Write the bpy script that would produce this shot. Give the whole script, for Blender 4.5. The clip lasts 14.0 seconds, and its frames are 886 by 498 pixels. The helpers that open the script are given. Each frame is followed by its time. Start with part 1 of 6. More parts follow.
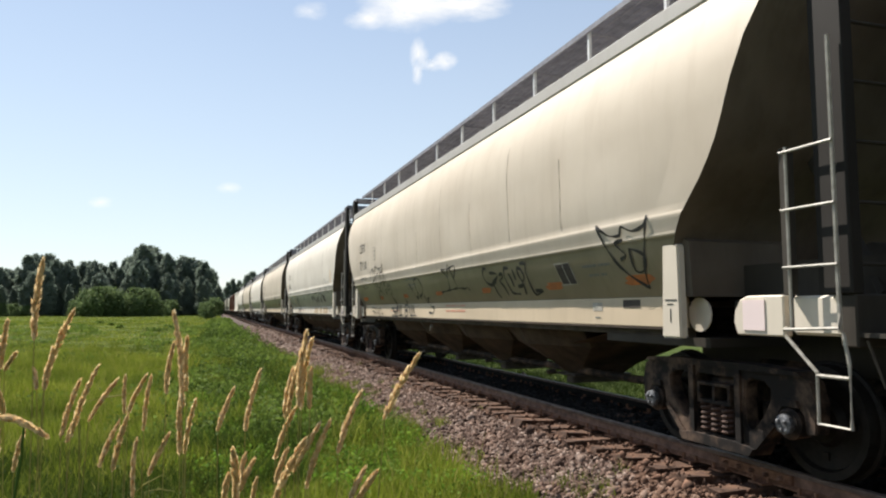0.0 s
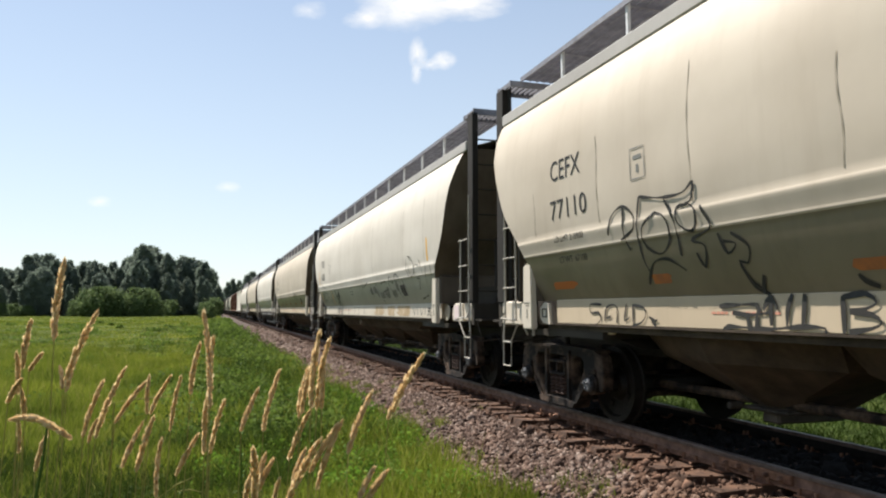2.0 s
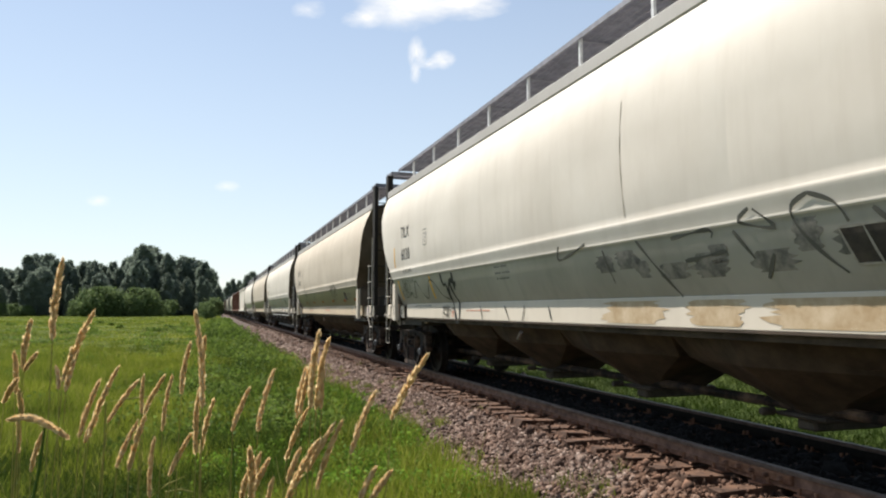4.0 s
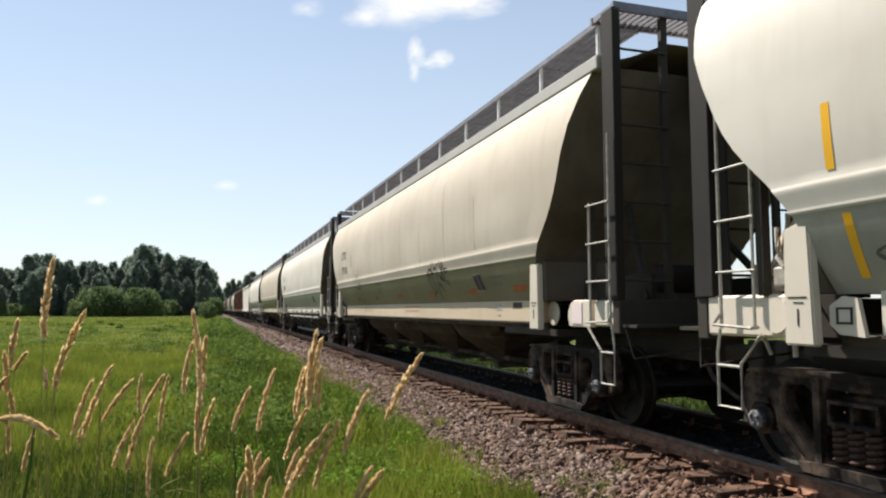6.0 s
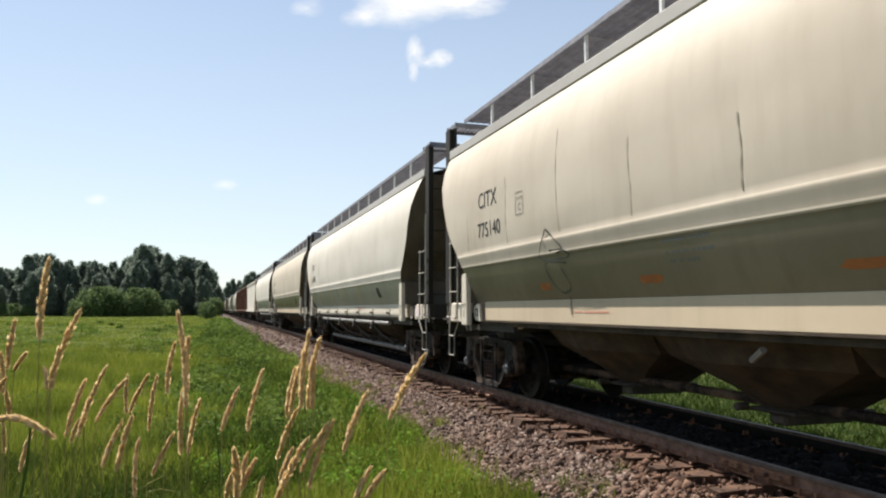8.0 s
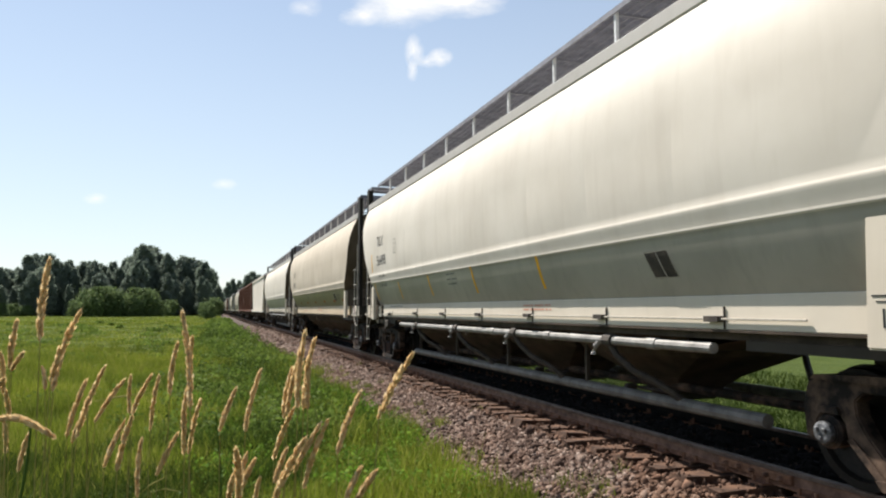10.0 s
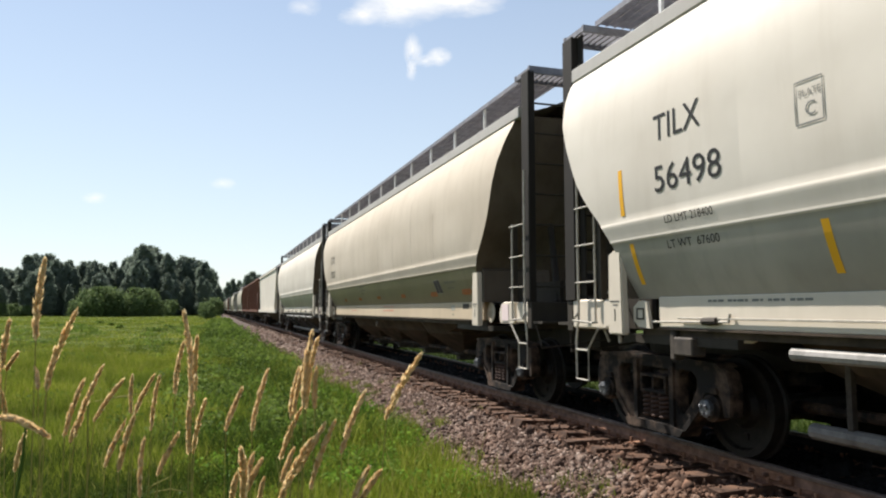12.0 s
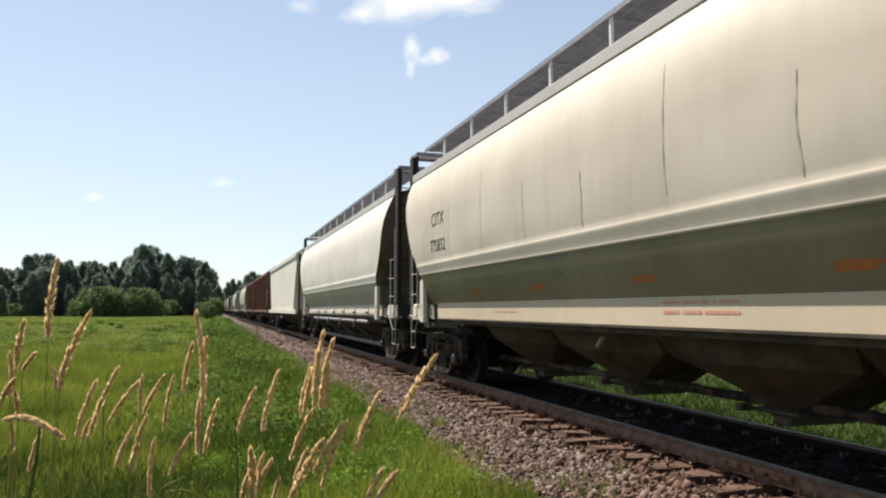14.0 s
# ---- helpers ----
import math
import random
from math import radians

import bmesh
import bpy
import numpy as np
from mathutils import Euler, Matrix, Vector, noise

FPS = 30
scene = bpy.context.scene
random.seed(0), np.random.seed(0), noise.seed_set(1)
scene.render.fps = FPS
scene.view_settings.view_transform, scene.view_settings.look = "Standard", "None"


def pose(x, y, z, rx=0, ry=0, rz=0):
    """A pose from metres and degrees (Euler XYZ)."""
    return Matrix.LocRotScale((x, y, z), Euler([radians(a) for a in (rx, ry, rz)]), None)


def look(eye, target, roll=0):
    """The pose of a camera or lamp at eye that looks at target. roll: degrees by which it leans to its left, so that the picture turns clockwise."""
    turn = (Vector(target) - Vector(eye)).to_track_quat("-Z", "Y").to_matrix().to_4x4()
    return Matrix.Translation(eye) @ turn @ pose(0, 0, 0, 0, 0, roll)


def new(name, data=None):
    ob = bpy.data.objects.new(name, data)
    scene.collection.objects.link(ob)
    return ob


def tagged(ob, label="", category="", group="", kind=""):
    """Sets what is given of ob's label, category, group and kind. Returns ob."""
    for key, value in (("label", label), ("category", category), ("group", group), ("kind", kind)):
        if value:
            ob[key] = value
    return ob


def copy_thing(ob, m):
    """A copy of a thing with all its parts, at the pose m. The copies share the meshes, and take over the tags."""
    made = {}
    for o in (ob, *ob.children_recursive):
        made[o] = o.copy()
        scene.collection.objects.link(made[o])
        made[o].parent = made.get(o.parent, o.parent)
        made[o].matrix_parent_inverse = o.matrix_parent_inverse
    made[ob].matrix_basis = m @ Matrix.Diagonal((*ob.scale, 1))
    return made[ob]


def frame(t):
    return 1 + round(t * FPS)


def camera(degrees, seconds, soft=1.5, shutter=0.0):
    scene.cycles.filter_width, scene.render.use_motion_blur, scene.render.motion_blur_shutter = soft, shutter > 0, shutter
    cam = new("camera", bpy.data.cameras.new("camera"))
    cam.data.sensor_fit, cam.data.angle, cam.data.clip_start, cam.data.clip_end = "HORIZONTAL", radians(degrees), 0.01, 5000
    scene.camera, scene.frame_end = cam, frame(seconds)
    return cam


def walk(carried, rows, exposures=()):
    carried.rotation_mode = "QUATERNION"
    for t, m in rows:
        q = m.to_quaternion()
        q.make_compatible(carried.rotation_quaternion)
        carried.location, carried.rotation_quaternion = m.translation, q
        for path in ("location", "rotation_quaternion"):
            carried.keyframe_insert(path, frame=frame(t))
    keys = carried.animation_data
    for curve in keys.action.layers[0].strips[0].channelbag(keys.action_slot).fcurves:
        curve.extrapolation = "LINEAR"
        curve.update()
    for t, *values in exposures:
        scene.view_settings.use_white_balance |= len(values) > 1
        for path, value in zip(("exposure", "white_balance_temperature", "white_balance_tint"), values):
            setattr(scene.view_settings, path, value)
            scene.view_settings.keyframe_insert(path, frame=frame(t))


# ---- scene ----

# ---- camera ----
EYE = (0.0, 0.0, 1.354)
cam = camera(63.58, 14.0, soft=2.1)
cam_pose = pose(*EYE, 90 + 4.845, 0, -17.87)
walk(cam, [(0, cam_pose), (14, cam_pose)])

# ---- light ----
SUN_AZ, SUN_EL = radians(-23), radians(51)      # from +Y (up the line) towards -X, above the horizon
world = bpy.data.worlds.new("sky")
scene.world = world
world.use_nodes = True
wn = world.node_tree
sky = wn.nodes.new("ShaderNodeTexSky")
sky.sky_type = "NISHITA"
sky.sun_disc = False
sky.sun_elevation = SUN_EL
sky.sun_rotation = SUN_AZ
sky.air_density, sky.dust_density, sky.ozone_density = 1.0, 0.1, 1.0
haze = wn.nodes.new("ShaderNodeMix")            # thin summer haze over the whole sky
haze.data_type = "RGBA"
haze.inputs[7].default_value = (5.85, 6.3, 6.5, 1)
height = wn.nodes.new("ShaderNodeSeparateXYZ")
wn.links.new(wn.nodes.new("ShaderNodeTexCoord").outputs["Generated"], height.inputs[0])
thick = wn.nodes.new("ShaderNodeMapRange")      # thick at the horizon, thin overhead
thick.inputs["From Min"].default_value, thick.inputs["From Max"].default_value = 0.0, 0.6
thick.inputs["To Min"].default_value, thick.inputs["To Max"].default_value = 0.72, 0.14
wn.links.new(height.outputs["Z"], thick.inputs["Value"])
wn.links.new(thick.outputs["Result"], haze.inputs[0])
wn.links.new(sky.outputs[0], haze.inputs[6])
wn.links.new(haze.outputs[2], wn.nodes["Background"].inputs[0])
wn.nodes["Background"].inputs[1].default_value = 0.0675
sun = new("sun", bpy.data.lights.new("sun", "SUN"))
sun.data.energy, sun.data.angle, sun.data.color = 5.0, radians(0.5), (1.0, 0.94, 0.87)
sun_dir = Vector((math.sin(SUN_AZ) * math.cos(SUN_EL), math.cos(SUN_AZ) * math.cos(SUN_EL), math.sin(SUN_EL)))
sun.matrix_world = look(sun_dir * 50, (0, 0, 0))
scene.view_settings.exposure = 1.05

# ---- materials ----
AXIS = 5.463        # middle of the track
rng = random.Random(7)
nrng = np.random.default_rng(7)


class Mat:
    """A node material with a few short cuts."""

    def __init__(self, name, rough=0.6, metal=0.0, spec=0.12):
        self.m = bpy.data.materials.new(name)
        self.m.use_nodes = True
        self.t = self.m.node_tree
        self.b = self.t.nodes["Principled BSDF"]
        self.b.inputs["Roughness"].default_value = rough
        self.b.inputs["Metallic"].default_value = metal
        self.b.inputs["Specular IOR Level"].default_value = spec
        self.co = self.t.nodes.new("ShaderNodeTexCoord").outputs["Object"]

    def link(self, a, b):
        self.t.links.new(a, b)
        return self

    def scaled(self, s):
        n = self.t.nodes.new("ShaderNodeMapping")
        n.inputs["Scale"].default_value = s
        self.link(self.co, n.inputs[0])
        return n.outputs[0]

    def noise(self, scale, detail=4, rough=0.55, stretch=None):
        n = self.t.nodes.new("ShaderNodeTexNoise")
        n.inputs["Scale"].default_value = scale
        n.inputs["Detail"].default_value = detail
        n.inputs["Roughness"].default_value = rough
        self.link(self.scaled(stretch) if stretch else self.co, n.inputs["Vector"])
        return n.outputs["Fac"]

    def ramp(self, fac, stops):
        n = self.t.nodes.new("ShaderNodeValToRGB")
        e = n.color_ramp.elements
        while len(e) < len(stops):
            e.new(0.5)
        for el, (pos, col) in zip(e, stops):
            el.position = pos
            el.color = (*col, 1) if len(col) == 3 else col
        self.link(fac, n.inputs[0])
        return n.outputs[0]

    def grey(self, fac, a, b):
        return self.ramp(fac, [(a, (0, 0, 0)), (b, (1, 1, 1))])

    def mix(self, fac, a, b, how="MIX"):
        n = self.t.nodes.new("ShaderNodeMix")
        n.data_type, n.blend_type = "RGBA", how
        for sock, v in ((n.inputs[0], fac), (n.inputs[6], a), (n.inputs[7], b)):
            if isinstance(v, (int, float)):
                sock.default_value = v
            elif isinstance(v, tuple):
                sock.default_value = (*v, 1)
            else:
                self.link(v, sock)
        return n.outputs[2]

    def colour(self, c):
        if isinstance(c, tuple):
            self.b.inputs["Base Color"].default_value = (*c, 1)
        else:
            self.link(c, self.b.inputs["Base Color"])
        return self

    def bump(self, fac, strength=0.3, dist=0.01):
        n = self.t.nodes.new("ShaderNodeBump")
        n.inputs["Strength"].default_value = strength
        n.inputs["Distance"].default_value = dist
        self.link(fac, n.inputs["Height"])
        self.link(n.outputs[0], self.b.inputs["Normal"])
        return self

    def island(self):
        return self.t.nodes.new("ShaderNodeNewGeometry").outputs["Random Per Island"]

    def each(self):
        return self.t.nodes.new("ShaderNodeObjectInfo").outputs["Random"]


def paint(name, base, dirt, rough=0.62, amount=0.5, streak=(0.9, 0.9, 0.12), spec=0.15):
    """Weathered wagon paint: soft stains, streaks that run down, fine grain."""
    k = Mat(name, rough, spec=spec)
    big = k.grey(k.noise(0.55, 5, 0.6), 0.38, 0.75)
    run = k.grey(k.noise(5.0, 4, 0.6, streak), 0.5, 0.85)
    n = k.t.nodes.new("ShaderNodeMath")
    n.operation = "MULTIPLY"
    k.link(big, n.inputs[0])
    n.inputs[1].default_value = amount
    c = k.mix(n.outputs[0], base, dirt)
    n2 = k.t.nodes.new("ShaderNodeMath")
    n2.operation = "MULTIPLY"
    k.link(run, n2.inputs[0])
    n2.inputs[1].default_value = amount * 0.7
    c = k.mix(n2.outputs[0], c, dirt)
    k.colour(c)
    k.bump(k.noise(1.3, 3), 0.12, 0.03)
    return k.m


def speckled(name, dark, light, scale, rough=0.8, metal=0.0, bump=0.4, dist=0.01, lo=0.35, hi=0.7):
    k = Mat(name, rough, metal, 0.25)
    f = k.noise(scale, 6, 0.65)
    k.colour(k.ramp(f, [(lo, dark), (hi, light)]))
    k.bump(k.noise(scale * 2.3, 4), bump, dist)
    return k.m


M_CREAM = paint("cream_paint", (0.56, 0.49, 0.395), (0.375, 0.305, 0.225), amount=0.5)
M_WHITE = paint("white_paint", (0.66, 0.61, 0.53), (0.45, 0.39, 0.315), amount=0.45)
M_GREYCREAM = paint("grey_cream_paint", (0.4, 0.37, 0.3), (0.25, 0.21, 0.15), amount=0.45)
M_BROWN = paint("red_brown_paint", (0.17, 0.075, 0.05), (0.10, 0.05, 0.035), amount=0.6)
M_GREYCAR = paint("grey_paint", (0.26, 0.25, 0.22), (0.15, 0.13, 0.11), amount=0.5)
# Belly paints: grime, plus the shade of the inturned lower side put into colour.
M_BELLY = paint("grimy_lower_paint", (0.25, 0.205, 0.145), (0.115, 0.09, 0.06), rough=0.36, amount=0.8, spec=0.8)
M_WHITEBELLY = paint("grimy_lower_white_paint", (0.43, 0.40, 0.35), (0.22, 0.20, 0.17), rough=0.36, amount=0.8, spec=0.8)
# End paints hold grime and the shade of the sunless end in their colour.
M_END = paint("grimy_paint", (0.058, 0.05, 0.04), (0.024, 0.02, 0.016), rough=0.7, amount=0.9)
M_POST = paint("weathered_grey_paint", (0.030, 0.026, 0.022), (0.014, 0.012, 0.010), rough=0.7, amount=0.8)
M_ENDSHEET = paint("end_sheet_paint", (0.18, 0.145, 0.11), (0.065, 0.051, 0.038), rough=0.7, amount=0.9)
M_EDGE = paint("pale_edge_paint", (0.47, 0.45, 0.42), (0.33, 0.30, 0.27), amount=0.5)
M_SEAM = Mat("seam_grime", 0.7).colour((0.31, 0.27, 0.21)).m
M_SILL = paint("sill_paint", (0.57, 0.465, 0.33), (0.33, 0.26, 0.18), amount=0.45)
M_WHITESILL = paint("white_sill_paint", (0.64, 0.575, 0.475), (0.42, 0.36, 0.28), amount=0.4)
M_FRAME = speckled("dark_steel", (0.035, 0.030, 0.026), (0.085, 0.07, 0.055), 6, 0.75)
M_TRUCK = speckled("grimy_cast_steel", (0.008, 0.0058, 0.0045), (0.135, 0.088, 0.06), 3.2, 0.8, lo=0.46, hi=0.70)
M_SPRING = speckled("rusty_spring_steel", (0.022, 0.013, 0.010), (0.088, 0.050, 0.036), 12, 0.8)
M_HOPPER = speckled("dusty_hopper_steel", (0.030, 0.022, 0.015), (0.088, 0.064, 0.044), 3, 0.75)
M_WHEEL = speckled("wheel_steel", (0.005, 0.0043, 0.0036), (0.017, 0.0135, 0.011), 12, 0.6, 0.2)
M_GALV = speckled("galvanised_steel", (0.5, 0.5, 0.5), (0.72, 0.72, 0.71), 14, 0.5, 0.1, 0.1)
M_RUNG = speckled("worn_white_steel", (0.29, 0.265, 0.22), (0.47, 0.435, 0.375), 14, 0.5, 0.0, 0.15)
M_GRATE = speckled("dark_grating", (0.17, 0.17, 0.195), (0.27, 0.27, 0.30), 6, 0.65, 0.2, 0.1)
M_PIPE = speckled("silver_pipe", (0.17, 0.16, 0.145), (0.36, 0.345, 0.32), 5, 0.5, 0.15, 0.15)
M_BLACK = Mat("black_lettering", 0.6).colour((0.035, 0.035, 0.035)).m
M_SPRAY = Mat("black_spray_paint", 0.5).colour((0.045, 0.043, 0.04)).m
M_SPRAYDIM = Mat("faded_spray_paint", 0.6).colour((0.125, 0.12, 0.10)).m
M_SPRAYGREEN = Mat("washed_green_spray", 0.6).colour((0.15, 0.18, 0.12)).m
M_SMEAR = speckled("worn_spray", (0.12, 0.115, 0.10), (0.30, 0.275, 0.235), 7, 0.6, bump=0.05, lo=0.38, hi=0.6)
M_TANSTAIN = speckled("tan_stain", (0.38, 0.27, 0.15), (0.56, 0.45, 0.31), 5, 0.65, bump=0.05)
M_YELLOW = Mat("yellow_reflector", 0.45).colour((0.80, 0.42, 0.03)).m
M_ORANGE = speckled("rust_patch", (0.27, 0.115, 0.05), (0.42, 0.15, 0.045), 9, 0.75, bump=0.1, lo=0.3, hi=0.6)
M_BRIGHTRUST = Mat("orange_primer_patch", 0.7).colour((0.44, 0.15, 0.045)).m
M_RED = Mat("red_stencil", 0.6).colour((0.58, 0.27, 0.19)).m
M_GREYSTENCIL = Mat("grey_stencil", 0.6).colour((0.19, 0.19, 0.175)).m
M_PINK = Mat("pale_placard", 0.5).colour((0.72, 0.60, 0.58)).m
M_CAP = speckled("worn_end_cap", (0.04, 0.04, 0.04), (0.17, 0.175, 0.185), 16, 0.55, 0.1, 0.3, lo=0.42, hi=0.62)

M_RAIL = speckled("rusty_rail", (0.085, 0.047, 0.033), (0.25, 0.14, 0.095), 7, 0.8, 0.0, 0.4)
M_RUST = speckled("bright_rust", (0.12, 0.056, 0.032), (0.29, 0.15, 0.088), 14, 0.85, 0.0, 0.4)
M_RAILTOP = speckled("worn_rail_head", (0.075, 0.052, 0.042), (0.19, 0.145, 0.12), 5, 0.55, 0.3, 0.1)
M_TIE = speckled("weathered_tie", (0.022, 0.013, 0.009), (0.165, 0.088, 0.052), 4, 0.9, 0, 0.9, 0.03)
M_BED = speckled("ballast_bed", (0.028, 0.018, 0.014), (0.10, 0.066, 0.05), 22, 0.95, 0, 1.0, 0.04)


def stone_mat():
    k = Mat("ballast_stone", 0.9)
    c = k.ramp(k.island(), [(0.0, (0.034, 0.020, 0.015)), (0.25, (0.085, 0.054, 0.041)), (0.5, (0.155, 0.102, 0.078)),
                            (0.72, (0.21, 0.148, 0.118)), (0.9, (0.31, 0.245, 0.205)), (1.0, (0.13, 0.088, 0.067))])
    c = k.mix(k.grey(k.noise(40, 3), 0.45, 0.75), c, (0.07, 0.046, 0.035))
    c = k.mix(k.grey(k.noise(0.8, 4), 0.5, 0.8), c, (0.13, 0.072, 0.044))
    k.colour(c).bump(k.noise(60, 3), 0.4, 0.004)
    return k.m


def ground_mat():
    k = Mat("meadow_ground", 0.95, spec=0.1)
    a = k.ramp(k.noise(0.06, 6, 0.6), [(0.36, (0.055, 0.08, 0.012)), (0.5, (0.08, 0.105, 0.017)), (0.64, (0.12, 0.135, 0.028))])
    b = k.grey(k.noise(0.5, 5, 0.7), 0.42, 0.68)
    c = k.mix(b, a, (0.035, 0.058, 0.010))
    d = k.grey(k.noise(6, 4, 0.7), 0.4, 0.7)
    c = k.mix(d, c, (0.065, 0.09, 0.018))
    k.colour(c).bump(k.noise(9, 5, 0.7), 1.0, 0.15)
    return k.m


def blade_mat(name, stops, trans=0.35, mottled=True):
    k = Mat(name, 0.75, spec=0.08)
    c = k.ramp(k.island(), stops)
    if mottled:
        c = k.mix(k.grey(k.noise(0.35, 5, 0.7), 0.40, 0.62), c, k.mix(0.55, c, (0.05, 0.08, 0.012)))
        c = k.mix(k.grey(k.noise(0.09, 4, 0.65), 0.46, 0.62), c, k.mix(0.45, c, (0.05, 0.09, 0.016)))
    k.colour(c)
    tr = k.t.nodes.new("ShaderNodeBsdfTranslucent")
    k.link(c, tr.inputs[0])
    mx = k.t.nodes.new("ShaderNodeMixShader")
    mx.inputs[0].default_value = trans
    k.link(k.b.outputs[0], mx.inputs[1]).link(tr.outputs[0], mx.inputs[2])
    k.link(mx.outputs[0], k.t.nodes["Material Output"].inputs[0])
    return k.m


M_STONE = stone_mat()
# Near-black: the shade under the train is put into stone and far rail.
M_TRACKSHADE = speckled("oily_stone", (0.004, 0.0036, 0.003), (0.016, 0.013, 0.011), 20, 0.9)
M_DULLPIPE = speckled("dull_pipe", (0.09, 0.085, 0.08), (0.22, 0.205, 0.19), 5, 0.6)
M_RUSTSTONE = speckled("rust_dusted_stone", (0.030, 0.018, 0.013), (0.20, 0.11, 0.07), 12, 0.95)
M_GROUND = ground_mat()
M_GRASS = blade_mat("meadow_grass", [(0.0, (0.11, 0.14, 0.014)), (0.4, (0.175, 0.215, 0.022)), (0.75, (0.23, 0.27, 0.036)), (0.92, (0.28, 0.275, 0.06)), (1.0, (0.38, 0.33, 0.12))], 0.45)
M_CLOVER = blade_mat("leafy_grass", [(0.0, (0.085, 0.17, 0.016)), (0.5, (0.13, 0.25, 0.028)), (1.0, (0.22, 0.34, 0.05))], 0.45)
M_WEED = blade_mat("bank_weeds", [(0.0, (0.075, 0.115, 0.022)), (0.5, (0.12, 0.18, 0.034)), (1.0, (0.19, 0.255, 0.06))], 0.45)
M_RANK = blade_mat("rank_grass", [(0.0, (0.028, 0.050, 0.008)), (0.6, (0.05, 0.08, 0.012)), (1.0, (0.09, 0.12, 0.022))], 0.3)
# Verge green kept far darker than the meadow: the train's shade is in it.
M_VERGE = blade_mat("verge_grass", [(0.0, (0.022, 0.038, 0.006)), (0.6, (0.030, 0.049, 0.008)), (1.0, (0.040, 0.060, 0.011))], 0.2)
M_SEED = blade_mat("ripe_seed_head", [(0.0, (0.58, 0.40, 0.19)), (0.5, (0.74, 0.55, 0.29)), (1.0, (0.86, 0.70, 0.43))], 0.42, False)
M_STEM = blade_mat("dry_stem", [(0.0, (0.22, 0.22, 0.06)), (1.0, (0.30, 0.26, 0.09))], 0.2, False)
M_GREENSTEM = blade_mat("green_stem", [(0.0, (0.07, 0.13, 0.03)), (1.0, (0.10, 0.17, 0.04))], 0.2)
# Distance haze is put into the leaf colour: paler and greyer than foliage.
M_LEAF = blade_mat("tree_leaves", [(0.0, (0.145, 0.18, 0.145)), (0.6, (0.185, 0.225, 0.178)), (1.0, (0.22, 0.265, 0.195))], 0.55, False)
M_LEAF2 = blade_mat("bush_leaves", [(0.0, (0.11, 0.155, 0.075)), (0.6, (0.16, 0.215, 0.09)), (1.0, (0.22, 0.275, 0.12))], 0.35)
M_BARK = speckled("bark", (0.05, 0.04, 0.03), (0.13, 0.11, 0.09), 4, 0.9)


# ---- mesh helpers ----
def mesh_ob(name, bm, material, parent=None, label="", smooth=False):
    me = bpy.data.meshes.new(name)
    bm.normal_update()
    bm.to_mesh(me)
    bm.free()
    for m in (material if isinstance(material, (list, tuple)) else [material]):
        me.materials.append(m)
    if smooth:
        me.shade_smooth()
    ob = new(name, me)
    if parent:
        ob.parent = parent
    if label:
        tagged(ob, label)
    return ob


def part(name, bm, material, parent, label="", smooth=False):
    return mesh_ob(name, bm, material, parent, label, smooth)


def again(ob, parent, m=None):
    """A second part on the same mesh."""
    o = new(ob.name.split(".")[0], ob.data)
    o.parent = parent
    if m:
        o.matrix_basis = m
    if "label" in ob:
        o["label"] = ob["label"]
    return o


def box(bm, x0, x1, y0, y1, z0, z1, bevel=0.0):
    r = bmesh.ops.create_cube(bm, size=1, matrix=Matrix.LocRotScale(
        ((x0 + x1) / 2, (y0 + y1) / 2, (z0 + z1) / 2), None, (abs(x1 - x0), abs(y1 - y0), abs(z1 - z0))))
    if bevel:
        es = {e for v in r["verts"] for e in v.link_edges}
        bmesh.ops.bevel(bm, geom=list(es), offset=bevel, segments=1, affect="EDGES")
    return bm


def boxes(*rows, bevel=0.0):
    bm = bmesh.new()
    for r in rows:
        box(bm, *r, bevel=bevel)
    return bm


def tube(bm, pts, r, n=6, closed=False):
    """A round rod through points."""
    pts = [Vector(q) for q in pts]
    rings = []
    for i, q in enumerate(pts):
        d = (pts[min(i + 1, len(pts) - 1)] - pts[max(i - 1, 0)]).normalized()
        a = d.orthogonal().normalized() if abs(d.z) > 0.9 else d.cross(Vector((0, 0, 1))).normalized()
        b = d.cross(a)
        rr = r[i] if isinstance(r, (list, tuple)) else r
        rings.append([bm.verts.new(q + rr * (math.cos(2 * math.pi * k / n) * a + math.sin(2 * math.pi * k / n) * b)) for k in range(n)])
    for p, q in zip(rings, rings[1:]):
        for k in range(n):
            bm.faces.new((p[k], p[(k + 1) % n], q[(k + 1) % n], q[k]))
    bm.faces.new(rings[0][::-1])
    bm.faces.new(rings[-1])
    return bm


def rods(rows, r, n=6):
    bm = bmesh.new()
    for pts in rows:
        tube(bm, pts, r, n)
    return bm


def prism(bm, outline, x0, x1):
    """Extrudes a (y, z) outline from x0 to x1."""
    a = [bm.verts.new((x0, y, z)) for y, z in outline]
    b = [bm.verts.new((x1, y, z)) for y, z in outline]
    n = len(a)
    for i in range(n):
        bm.faces.new((a[i], a[(i + 1) % n], b[(i + 1) % n], b[i]))
    bm.faces.new(a[::-1])
    bm.faces.new(b)
    bmesh.ops.recalc_face_normals(bm, faces=bm.faces[:])
    return bm


